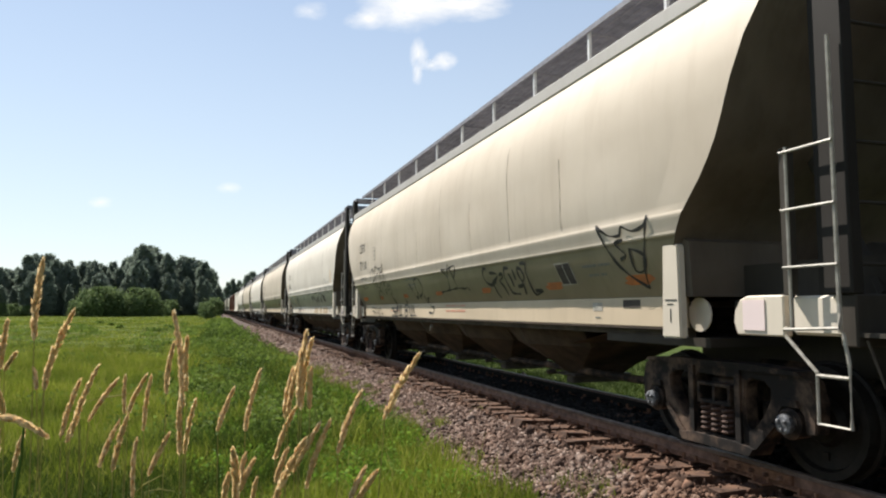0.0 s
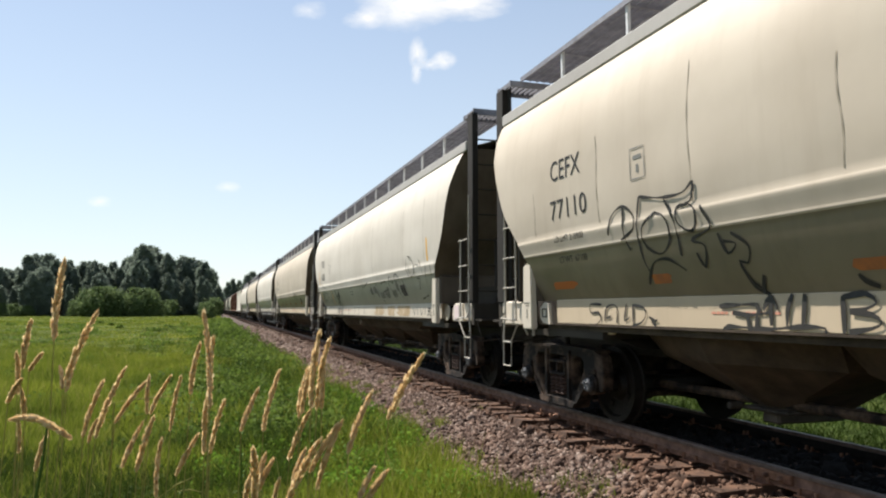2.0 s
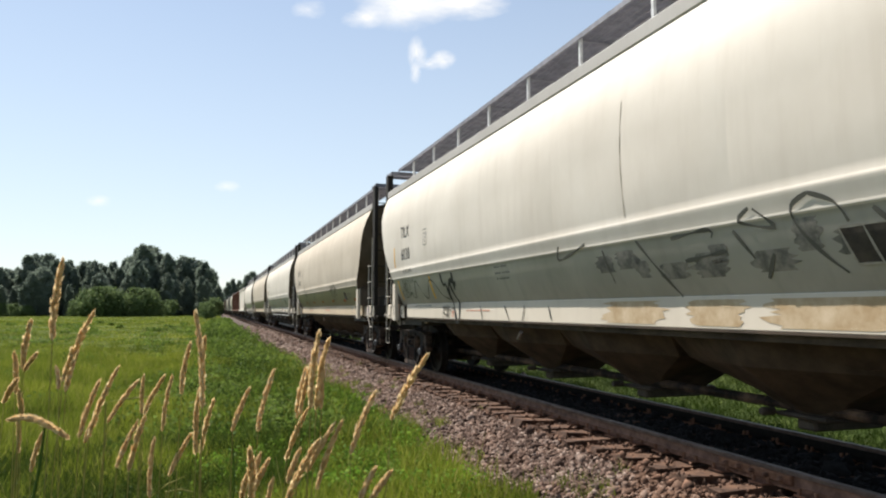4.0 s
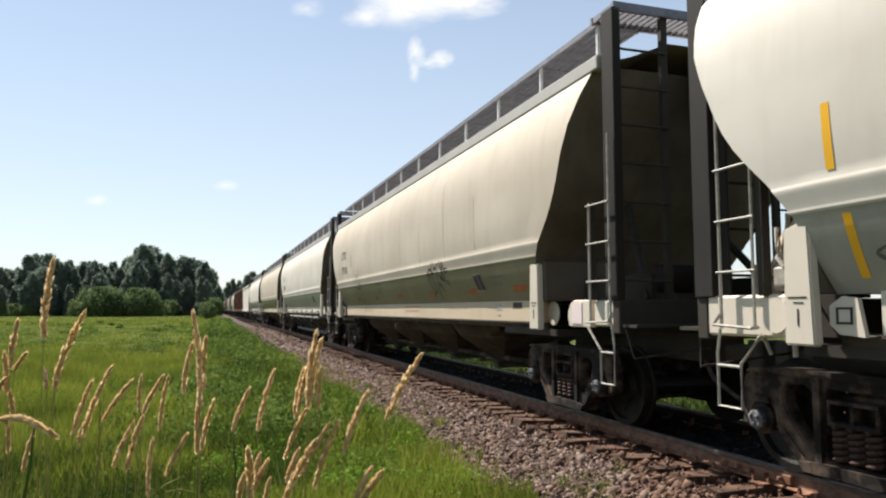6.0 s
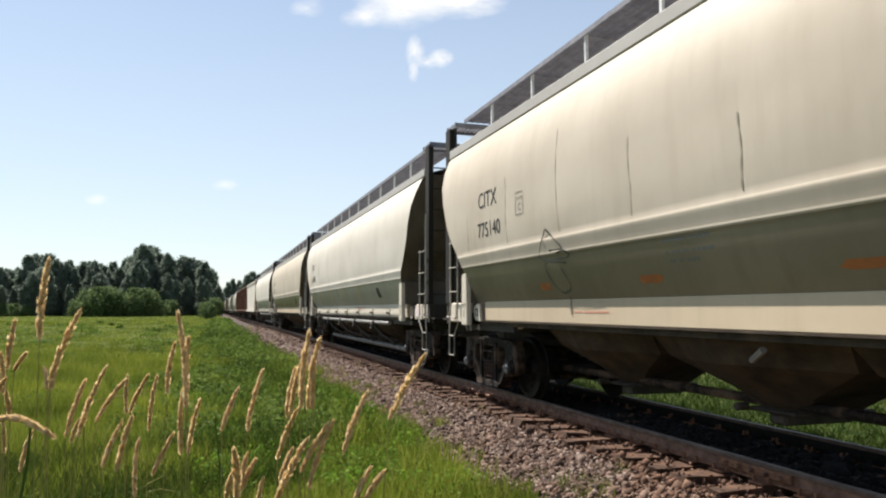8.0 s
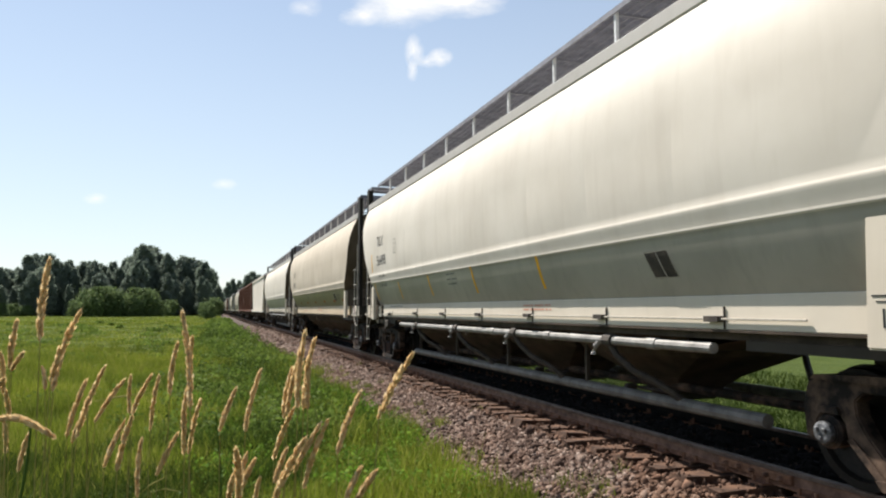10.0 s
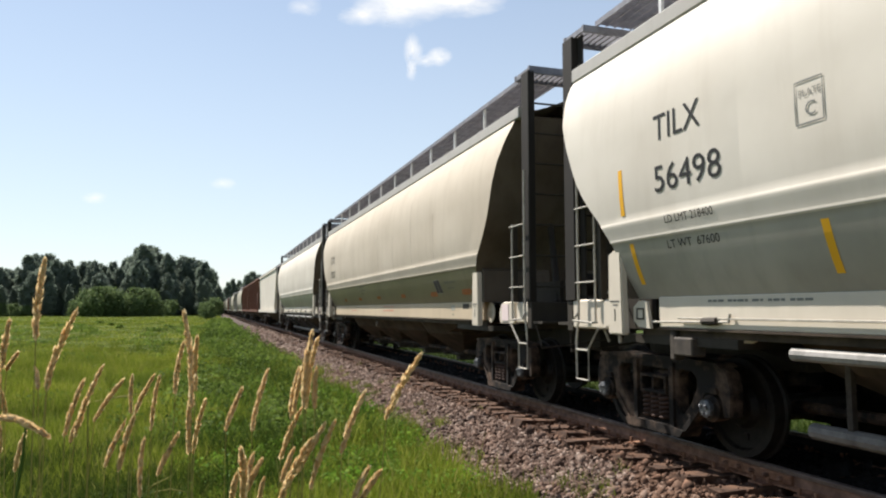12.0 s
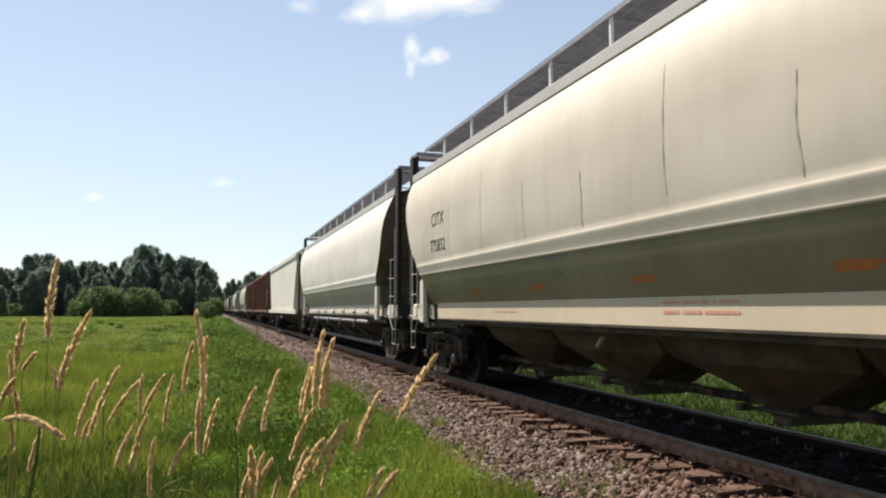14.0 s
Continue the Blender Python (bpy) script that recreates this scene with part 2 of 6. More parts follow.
def lathe(bm, rings, n=20, x_axis=True):
    """Turns (along, radius) rows about the x axis."""
    rr = []
    for a, r in rings:
        rr.append([bm.verts.new((a, r * math.cos(2 * math.pi * k / n), r * math.sin(2 * math.pi * k / n))) for k in range(n)])
    for p, q in zip(rr, rr[1:]):
        for k in range(n):
            bm.faces.new((p[k], p[(k + 1) % n], q[(k + 1) % n], q[k]))
    bm.faces.new(rr[0][::-1])
    bm.faces.new(rr[-1])
    bmesh.ops.recalc_face_normals(bm, faces=bm.faces[:])
    return bm


def flat_mesh(name, verts, faces, material, smooth=False):
    me = bpy.data.meshes.new(name)
    me.from_pydata([], [], [])
    me.vertices.add(len(verts))
    me.vertices.foreach_set("co", np.asarray(verts, np.float32).ravel())
    k = faces.shape[1]
    me.loops.add(faces.size)
    me.loops.foreach_set("vertex_index", faces.astype(np.int32).ravel())
    me.polygons.add(len(faces))
    me.polygons.foreach_set("loop_start", np.arange(0, faces.size, k, dtype=np.int32))
    me.update(calc_edges=True)
    me.materials.append(material)
    if smooth:
        me.shade_smooth()
    return me


# ---- ground and track ----
def smooth(a, b, v):
    k = np.clip((v - a) / (b - a), 0, 1)
    return k * k * (3 - 2 * k)


def ground_z(x, y):
    """Height of the ground sheet; the rail head is at 0."""
    x, y = np.asarray(x, float), np.asarray(y, float)
    z = -0.66 + 0.10 * smooth(-3.0, 1.5, x) * (1 - smooth(9, 14, x))
    z = z - 0.10 * smooth(-0.2, -1.4, x) * smooth(-4.5, -2.2, x)
    z = z + 0.035 * np.sin(x * 0.9 + 0.4 * y) * np.cos(y * 0.55 - x * 0.3) + 0.02 * np.sin(2.3 * x + 1.7 * y)
    return z


def graded(lo, hi, fine, step, growth):
    out, v, s = [0.0], 0.0, fine
    while v < hi:
        v += s
        out.append(min(v, hi))
        s = min(s * growth, step)
    neg, v, s = [], 0.0, fine
    while v > lo:
        v -= s
        neg.append(max(v, lo))
        s = min(s * growth, step)
    return np.array(neg[::-1] + out)


def build_ground():
    xs = graded(-3000, 3000, 0.4, 400, 1.06)
    ys = graded(-600, 4000, 0.4, 400, 1.04)
    X, Y = np.meshgrid(xs, ys)
    Z = ground_z(X, Y)
    n, m = X.shape
    idx = np.arange(n * m).reshape(n, m)
    f = np.stack([idx[:-1, :-1], idx[:-1, 1:], idx[1:, 1:], idx[1:, :-1]], -1).reshape(-1, 4)
    ob = new("ground", flat_mesh("ground", np.stack([X, Y, Z], -1).reshape(-1, 3), f, M_GROUND, True))
    tagged(ob, "flat green summer meadow beside the railway", "ground", kind="structure")


BED = [(2.55, -0.60), (2.95, -0.47), (3.5, -0.35), (3.95, -0.27), (4.25, -0.265), (6.6, -0.265), (6.95, -0.27), (7.5, -0.38), (8.3, -0.62)]


def bed_z(x):
    return np.interp(x, [a for a, b in BED], [b for a, b in BED])


def build_bed():
    ys = np.concatenate([np.arange(-30, 45, 0.25), np.arange(45, 520, 4.0)])
    xs = np.concatenate([np.linspace(2.55, 8.3, 36)])
    X, Y = np.meshgrid(xs, ys)
    Z = bed_z(X) + nrng.normal(0, 0.012, X.shape)
    X = X + np.where((X < 2.9) | (X > 8.0), nrng.normal(0, 0.12, X.shape), 0)
    n, m = X.shape
    idx = np.arange(n * m).reshape(n, m)
    f = np.stack([idx[:-1, :-1], idx[:-1, 1:], idx[1:, 1:], idx[1:, :-1]], -1).reshape(-1, 4)
    ob = new("ballast", flat_mesh("ballast", np.stack([X, Y, Z], -1).reshape(-1, 3), f, M_BED))
    return tagged(ob, "grey and pink crushed stone ballast under the track", "ballast", kind="structure")


def icosahedron():
    p = (1 + 5 ** 0.5) / 2
    v = np.array([(-1, p, 0), (1, p, 0), (-1, -p, 0), (1, -p, 0), (0, -1, p), (0, 1, p), (0, -1, -p), (0, 1, -p), (p, 0, -1), (p, 0, 1), (-p, 0, -1), (-p, 0, 1)])
    v /= np.linalg.norm(v[0])
    f = [(0, 11, 5), (0, 5, 1), (0, 1, 7), (0, 7, 10), (0, 10, 11), (1, 5, 9), (5, 11, 4), (11, 10, 2), (10, 7, 6), (7, 1, 8),
         (3, 9, 4), (3, 4, 2), (3, 2, 6), (3, 6, 8), (3, 8, 9), (4, 9, 5), (2, 4, 11), (6, 2, 10), (8, 6, 7), (9, 8, 1)]
    return v, np.array(f)


def stones(name, n, x0, x1, y0, y1, size, bed, label, mat=None, level=None):
    """Loose crushed stone, in one mesh."""
    v, f = icosahedron()
    x = nrng.uniform(x0, x1, n)
    y = y0 + (y1 - y0) * nrng.random(n) ** 1.25
    s = size * nrng.lognormal(0, 0.32, n)
    keep = x > 2.75 + 0.28 * np.sin(y * 1.3) + 0.2 * np.sin(y * 3.1 + 1) + nrng.exponential(0.10, n) - 0.12
    x, y, s = x[keep], y[keep], s[keep]
    n = len(x)
    ax = nrng.normal(size=(n, 3, 3))
    q, _ = np.linalg.qr(ax)
    sc = s[:, None] * nrng.uniform(0.34, 1.35, (n, 3))
    vv = v[None] * (1 + nrng.uniform(-0.55, 0.5, (n, 12, 1)))
    vv = np.einsum("nij,nkj->nki", q, vv * sc[:, None, :])
    z = (bed_z(x) if level is None else level) + 0.25 * s
    vv += np.stack([x, y, z], -1)[:, None, :]
    ff = f[None] + (np.arange(n) * 12)[:, None, None]
    ob = new(name, flat_mesh(name, vv.reshape(-1, 3), ff.reshape(-1, 3), mat or M_STONE))
    ob.parent = bed
    return tagged(ob, label, kind="stuff")


RAIL_X = (AXIS - 0.7525, AXIS + 0.7525)


def build_track():
    bed = build_bed()
    stones("crushed_stones", 42000, 2.5, 4.13, 3.5, 30, 0.0235, bed, "loose angular pink and grey ballast stones")
    stones("crushed_stones", 9000, 4.02, 4.66, 3.5, 30, 0.023, bed, "rust-dusted stones between the ties", M_RUSTSTONE, -0.232)
    stones("crushed_stones", 9000, 2.5, 4.4, 28, 75, 0.05, bed, "loose angular pink and grey ballast stones")
    stones("crushed_stones", 16000, 4.85, 6.1, 2.5, 40, 0.040, bed, "ballast between the rails, blackened for the train's shade", M_TRACKSHADE, -0.195)
    stones("crushed_stones", 4000, 6.3, 7.9, 3.0, 30, 0.036, bed, "loose angular pink and grey ballast stones")
    stones("crushed_stones", 450, 4.05, 4.62, 3.5, 25, 0.016, bed, "stray ballast chips on the ties", M_RUSTSTONE, -0.15)
    stones("crushed_stones", 16000, 2.5, 4.13, -12, 3.8, 0.0215, bed, "loose angular pink and grey ballast stones")
    stones("crushed_stones", 5000, 6.9, 8.2, -12, 20, 0.03, bed, "loose angular pink and grey ballast stones")
    # rails
    prof = [(-0.066, -0.152), (0.066, -0.152), (0.066, -0.142), (0.012, -0.122), (0.008, -0.046), (0.032, -0.037), (0.034, -0.010),
            (0.026, 0.0), (-0.026, 0.0), (-0.034, -0.010), (-0.032, -0.037), (-0.008, -0.046), (-0.012, -0.122), (-0.066, -0.142)]
    for i, rx in enumerate(RAIL_X):
        bm = bmesh.new()
        rings = [[bm.verts.new((rx + a, y, b)) for a, b in prof] for y in (-40, 6, 30, 100, 520)]
        for p, q in zip(rings, rings[1:]):
            for k in range(len(prof)):
                fc = bm.faces.new((p[k], p[(k + 1) % len(prof)], q[(k + 1) % len(prof)], q[k]))
                fc.material_index = 1 if k in (6, 7, 8, 9) else 2 if k in (1, 2, 12, 13) else 0
        bmesh.ops.recalc_face_normals(bm, faces=bm.faces[:])
        # The far rail takes the under-train shade as its colour.
        rail = mesh_ob("rail", bm, [M_RAIL, M_RAILTOP, M_RUST] if i == 0 else [M_TRACKSHADE, M_RAILTOP, M_TRACKSHADE])
        tagged(rail, "rusty steel rail with a worn bright running surface", "rail", kind="structure")
        if i == 0:
            # bolted joint
            bm = bmesh.new()
            box(bm, rx - 0.05, rx - 0.010, 4.95, 5.85, -0.122, -0.042, 0.008)
            jb = part("joint_bar", bm, M_RUST, rail, "rusty bolted joint bar")
            for y in (5.05, 5.22, 5.39, 5.56, 5.73):
                bm = bmesh.new()
                lathe(bm, [(rx - 0.10, 0.012), (rx - 0.088, 0.020), (rx - 0.065, 0.022), (rx - 0.048, 0.022)], 6)
                bmesh.ops.translate(bm, verts=bm.verts, vec=(0, y, -0.082))
                part("bolt", bm, M_RAIL, jb)
    # ties
    ties = tagged(new("wooden_ties", None), "weathered dark wooden railway ties in ballast", "ties", kind="structure")
    variants = []
    for k in range(5):
        bm = bmesh.new()
        box(bm, -1.38, 1.38, -0.115, 0.115, -0.17, 0.0)
        es = [e for e in bm.edges if abs(e.verts[0].co.x - e.verts[1].co.x) > 1]
        bmesh.ops.subdivide_edges(bm, edges=es, cuts=5)
        for v in bm.verts:
            v.co += Vector((rng.uniform(-0.06, 0.06) if abs(v.co.x) > 1.2 else 0, rng.uniform(-0.02, 0.02), rng.uniform(-0.03, 0.006)))
        variants.append(bm)
    meshes = []
    for bm in variants:
        me = bpy.data.meshes.new("tie")
        bm.to_mesh(me)
        me.materials.append(M_TIE)
        meshes.append(me)
    far = []
    y, i = -12.0, 0
    plates, spikes = bmesh.new(), bmesh.new()
    while y < 260:
        if i < 280:
            o = new("tie", meshes[i % 5])
            o.parent = ties
            o.matrix_basis = pose(AXIS + rng.uniform(-0.09, 0.09), y, -0.148 + rng.uniform(-0.02, 0.004), 0, rng.uniform(-0.6, 0.6), rng.uniform(-2.6, 2.6))
        else:
            far.append(y)
        if y < 45:
            for rx in RAIL_X:
                box(plates, rx - 0.17, rx + 0.17, y - 0.09, y + 0.09, -0.156, -0.140)
                for sx in (-0.085, 0.085):
                    dy = rng.choice((-0.06, 0.06))
                    box(spikes, rx + sx - 0.012, rx + sx + 0.012, y + dy - 0.012, y + dy + 0.012, -0.145, -0.115 + rng.uniform(0, 0.02))
                    box(spikes, rx + sx * 1.6 - 0.012, rx + sx * 1.6 + 0.012, y - dy - 0.012, y - dy + 0.012, -0.145, -0.10 + rng.uniform(0, 0.03))
        y += 0.495 + rng.uniform(-0.05, 0.05)
        i += 1
    bm = bmesh.new()
    for y in far:
        box(bm, AXIS - 1.3, AXIS + 1.3, y - 0.115, y + 0.115, -0.3, -0.18)
    tagged(mesh_ob("far_ties", bm, M_TIE, ties), kind="stuff")
    tagged(mesh_ob("tie_plates", plates, M_RUST, ties, "rusty tie plates under the rails"), kind="stuff")
    tagged(mesh_ob("spikes", spikes, M_RUST, ties, "rusty track spikes"), kind="stuff")


# ---- grain hopper cars ----
ZTOP = 4.13
SILL_TOP, SILL_X = 1.475, 1.34


def rounding(z):
    """The drum-like side: plumb at shoulder height, drawn in ever faster below."""
    return 1.61 - 0.24 * (max(0.0, 3.1 - z) / 1.55) ** 3.2


# the side from the sill up, with its stiffening roll and the lap joint under it
PROFILE = [(z, rounding(z)) for z in (1.46, 1.5, 1.55, 1.6, 1.66, 1.72, 1.79, 1.86, 1.93, 1.98, 2.025)]
PROFILE += [(z, rounding(z) + k) for z, k in ((2.032, 0.006), (2.042, 0.009), (2.052, 0.005), (2.065, 0.004), (2.12, 0.007), (2.17, 0.010), (2.195, 0.012), (2.21, 0.011), (2.224, 0.006), (2.235, 0.001))]
PROFILE += [(2.30, rounding(2.30)), (2.45, rounding(2.45)), (2.6, rounding(2.6)), (2.75, rounding(2.75)), (2.9, rounding(2.9)), (3.2, 1.61), (3.5, 1.585), (3.8, 1.51), (4.05, 1.405), (ZTOP, 1.345)]
TRAIL_END = [(1.46, 7.26), (2.075, 7.44), (2.235, 7.58), (2.67, 8.03), (3.0, 8.18), (3.5, 8.42), (3.9, 8.48), (4.36, 8.50)]
LEAD_END = [(1.46, 7.26), (2.075, 7.46), (2.235, 7.68), (2.67, 8.12), (3.0, 8.25), (3.5, 8.48), (3.9, 8.68), (4.36, 8.85)]
PZ, PO = [a for a, b in PROFILE], [b for a, b in PROFILE]


def side_off(z):
    return float(np.interp(z, PZ, PO))


def swell(u, z):
    """Slight waviness of the plates."""
    return 0.005 * math.sin(u * 1.35 + z * 1.1) * math.sin(z * 2.3 + u * 0.6) if 2.3 < z < 4.0 else 0.0


def end_at(z, sgn):
    e = TRAIL_END if sgn > 0 else LEAD_END
    zs = [z - 0.2, z - 0.1, z, z + 0.1, z + 0.2]
    return float(np.mean(np.interp(zs, [a for a, b in e], [b for a, b in e])))


SEAMS = [-6.95 + 1.55 * k for k in range(10)]


def shell(side, darkened=False):
    """One curved side sheet with its welded seams."""
    bm = bmesh.new()
    zs = sorted(set(PZ + [3.05, 3.35, 3.65, 3.93, 4.1, 4.12]))
    us = sorted([s + d for s in SEAMS for d in (-0.05, -0.02, 0.0, 0.02, 0.05)] + [s + 0.775 for s in SEAMS] + [s + 0.4 for s in SEAMS] + [s + 1.15 for s in SEAMS])
    us = [u for u in us if abs(u) < 7.0]
    grid = []
    for z in zs:
        row = []
        for u in [-7.3] + us + [7.3]:
            e = end_at(z, u)
            y = u if abs(u) < 6.0 else math.copysign(6.0 + (abs(u) - 6.0) / 1.3 * (e - 6.0), u)
            o = side_off(z)
            d = min(abs(u - s) for s in SEAMS)
            w = max(0.0, 1 - d / 0.05)
            if 2.3 < z < 4.0:
                o -= 0.002 * w * max(0.0, min(1.0, (3.5 - z) / 0.8))
                o += swell(u, z)
            row.append(bm.verts.new((side * o, y, z)))
        grid.append(row)
    for a, b in zip(grid, grid[1:]):
        for i in range(len(a) - 1):
            q = (a[i], a[i + 1], b[i + 1], b[i])
            f = bm.faces.new(q if side > 0 else q[::-1])
            # below the joint the sheet takes the paint that carries the belly's shade
            f.material_index = 1 if darkened and max(v.co.z for v in q) < 2.03 else 0
    return bm


def end_sheet(sgn):
    bm = bmesh.new()
    rows = []
    for z in np.linspace(1.52, ZTOP, 20):
        o, e = side_off(z) - 0.004, end_at(z, sgn) - 0.004
        rows.append([bm.verts.new((o * k, sgn * e, z)) for k in (-1, -0.5, 0, 0.5, 1)])
    for a, b in zip(rows, rows[1:]):
        for i in range(4):
            bm.faces.new((a[i], a[i + 1], b[i + 1], b[i]) if sgn < 0 else (b[i], b[i + 1], a[i + 1], a[i]))
    return bm


def hopper_bay(bm, u, half=1.284):
    """A discharge bay: faceted sides that meet in a crease at mid-bay and taper to the gate."""
    rings = []
    for z, hx, hs, hy in ((1.45, 1.275, 1.10, half), (1.10, 1.20, 0.88, half), (0.86, 1.06, 0.70, half * 0.93), (0.58, 0.64, 0.44, 0.5), (0.44, 0.42, 0.34, 0.30), (0.40, 0.40, 0.33, 0.28)):
        rings.append([bm.verts.new((x, u + y, z)) for x, y in ((-hx, 0), (-hs, -hy), (hs, -hy), (hx, 0), (hs, hy), (-hs, hy))])
    for a, b in zip(rings, rings[1:]):
        for i in range(6):
            bm.faces.new((a[i], b[i], b[(i + 1) % 6], a[(i + 1) % 6]))
    bm.faces.new(rings[-1])
    bmesh.ops.recalc_face_normals(bm, faces=bm.faces[:])
    return bm


def plate_with_holes(outer, holes, x0, x1, bevel=0.012):
    """A cast plate in the (y, z) plane, pierced by holes, with softened rims."""
    bm = bmesh.new()
    for loop in [outer] + holes:
        vs = [bm.verts.new((x0, y, z)) for y, z in loop]
        for p, q in zip(vs, vs[1:] + vs[:1]):
            bm.edges.new((p, q))
    bmesh.ops.triangle_fill(bm, use_beauty=True, edges=bm.edges[:])
    r = bmesh.ops.extrude_face_region(bm, geom=bm.faces[:])
    bmesh.ops.translate(bm, verts=[g for g in r["geom"] if isinstance(g, bmesh.types.BMVert)], vec=(x1 - x0, 0, 0))
    bmesh.ops.recalc_face_normals(bm, faces=bm.faces[:])
    rims = [e for e in bm.edges if len(e.link_faces) == 2 and e.calc_face_angle() > 1.2]
    bmesh.ops.bevel(bm, geom=rims, offset=bevel, segments=2, affect="EDGES", clamp_overlap=True)
    return bm


def side_frame_mesh():
    """A cast frame: straight top member, pedestal arms, a drooping lower member, two round-cornered windows and the spring opening."""
    half = [(0.0, 0.885), (0.55, 0.885), (0.98, 0.862), (1.10, 0.80), (1.15, 0.64), (1.13, 0.40), (1.03, 0.38), (1.01, 0.53), (0.95, 0.60), (0.83, 0.60), (0.77, 0.53), (0.75, 0.40), (0.66, 0.33), (0.47, 0.14), (0.0, 0.13)]
    outer = half + [(-y, z) for y, z in half[-2:0:-1]]
    window = [(0.38, 0.40), (0.41, 0.34), (0.47, 0.35), (0.58, 0.47), (0.66, 0.60), (0.67, 0.70), (0.60, 0.76), (0.46, 0.77), (0.39, 0.73), (0.375, 0.60)]
    spring = [(-0.27, 0.23), (0.27, 0.23), (0.27, 0.70), (0.23, 0.76), (-0.23, 0.76), (-0.27, 0.70)]
    bm = plate_with_holes(outer, [window, [(-y, z) for y, z in window[::-1]], spring], -0.07, 0.07)
    # flanges that stand proud along the top and below the springs, and the wedge columns
    prism(bm, [(-1.04, 0.835), (1.04, 0.835), (1.0, 0.868), (0.55, 0.892), (-0.55, 0.892), (-1.0, 0.868)], -0.105, 0.105)
    prism(bm, [(-0.45, 0.125), (0.45, 0.125), (0.50, 0.19), (0.30, 0.215), (-0.30, 0.215), (-0.50, 0.19)], -0.115, 0.115)
    for s in (-1, 1):
        prism(bm, [(s * 0.28, 0.20), (s * 0.345, 0.20), (s * 0.345, 0.84), (s * 0.28, 0.84)], -0.10, 0.10)
        prism(bm, [(s * 0.79, 0.59), (s * 0.99, 0.59), (s * 0.97, 0.645), (s * 0.81, 0.645)], -0.10, 0.10)
        prism(bm, [(s * 0.46, 0.15), (s * 0.52, 0.20), (s * 0.74, 0.42), (s * 0.69, 0.44), (s * 0.44, 0.20)], -0.09, 0.09)
    return bm


def bolster_end_mesh():
    """The open end of the bolster over the springs: a grid of bars round two dark pockets."""
    rows = [(-0.07, 0.07, -0.22, 0.22, 0.66, 0.69), (-0.07, 0.07, -0.22, 0.22, 0.50, 0.535)]
    rows += [(-0.07, 0.07, y - 0.016, y + 0.016, 0.535, 0.66) for y in (-0.205, 0.0, 0.205)]
    return boxes(*rows, bevel=0.006)


def truck_parts(car, y, wheels):
    """A four-wheel truck: bolster, cast side frames, springs, turning wheelsets."""
    bm = bmesh.new()
    box(bm, -0.98, 0.98, -0.2, 0.2, 0.50, 0.74, 0.02)
    box(bm, -0.95, 0.95, -0.42, 0.42, 0.22, 0.29, 0.01)
    box(bm, -0.90, 0.90, -0.44, -0.36, 0.29, 0.56, 0.01)
    box(bm, -0.90, 0.90, 0.36, 0.44, 0.29, 0.56, 0.01)
    box(bm, -0.35, 0.35, -0.3, 0.3, 0.76, 0.88, 0.03)
    truck = part("truck", bm, M_TRUCK, car, "grimy cast steel two-axle truck")
    truck.matrix_basis = pose(0, y, 0)
    for s in (-1, 1):
        if "frame" not in PARTS:
            PARTS["frame"] = part("side_frame", side_frame_mesh(), M_TRUCK, truck)
            f = PARTS["frame"]
        else:
            f = again(PARTS["frame"], truck)
        f.matrix_basis = pose(s * 1.02, 0, 0)
        if "bolster" not in PARTS:
            PARTS["bolster"] = part("bolster_end", bolster_end_mesh(), M_TRUCK, truck)
            f = PARTS["bolster"]
        else:
            f = again(PARTS["bolster"], truck)
        f.matrix_basis = pose(s * 1.05, 0, 0)
        for k in (-0.14, 0.0, 0.14):
            if "spring" not in PARTS:
                b2 = bmesh.new()
                pts = [(0.055 * math.cos(a), 0.055 * math.sin(a), 0.25 + 0.25 * a / (2 * math.pi * 5.5)) for a in np.linspace(0, 2 * math.pi * 5.5, 56)]
                tube(b2, pts, 0.0185, 5)
                PARTS["spring"] = part("spring", b2, M_SPRING, truck, "rusty coil spring")
                o = PARTS["spring"]
            else:
                o = again(PARTS["spring"], truck)
            o.matrix_basis = pose(s * 1.06, k, 0)
        for k in (-0.89, 0.89):
            if "cap" not in PARTS:
                b2 = bmesh.new()
                lathe(b2, [(-0.10, 0.115), (0.05, 0.125), (0.065, 0.105), (0.075, 0.105)], 16)
                dull = len(b2.faces)
                lathe(b2, [(0.076, 0.082), (0.115, 0.080), (0.125, 0.060), (0.125, 0.02)], 16)
                for a in (0.5, 2.6, 4.7):
                    box(b2, 0.12, 0.145, 0.042 * math.cos(a) - 0.014, 0.042 * math.cos(a) + 0.014, 0.042 * math.sin(a) - 0.014, 0.042 * math.sin(a) + 0.014, 0.004)
                b2.faces.ensure_lookup_table()
                for f in b2.faces[dull:]:
                    f.material_index = 1
                PARTS["cap"] = part("bearing_cap", b2, [M_TRUCK, M_CAP], truck, "round bearing with a pale worn end cap")
                o = PARTS["cap"]
            else:
                o = again(PARTS["cap"], truck)
            o.matrix_basis = pose(s * 1.06, k, 0.457, 0, 0, 0 if s > 0 else 180)
    for k in (-0.89, 0.89):
        if "wheelset" not in PARTS:
            b2 = bmesh.new()
            lathe(b2, [(-1.0, 0.08), (-0.8, 0.085), (-0.6, 0.10), (0.6, 0.10), (0.8, 0.085), (1.0, 0.08)], 12)
            for s in (-1, 1):
                b3 = [(0.66, 0.40), (0.66, 0.485), (0.69, 0.485), (0.70, 0.459), (0.80, 0.452), (0.80, 0.39), (0.76, 0.37), (0.74, 0.20), (0.80, 0.16), (0.80, 0.1), (0.64, 0.1), (0.64, 0.16), (0.71, 0.2), (0.70, 0.36)]
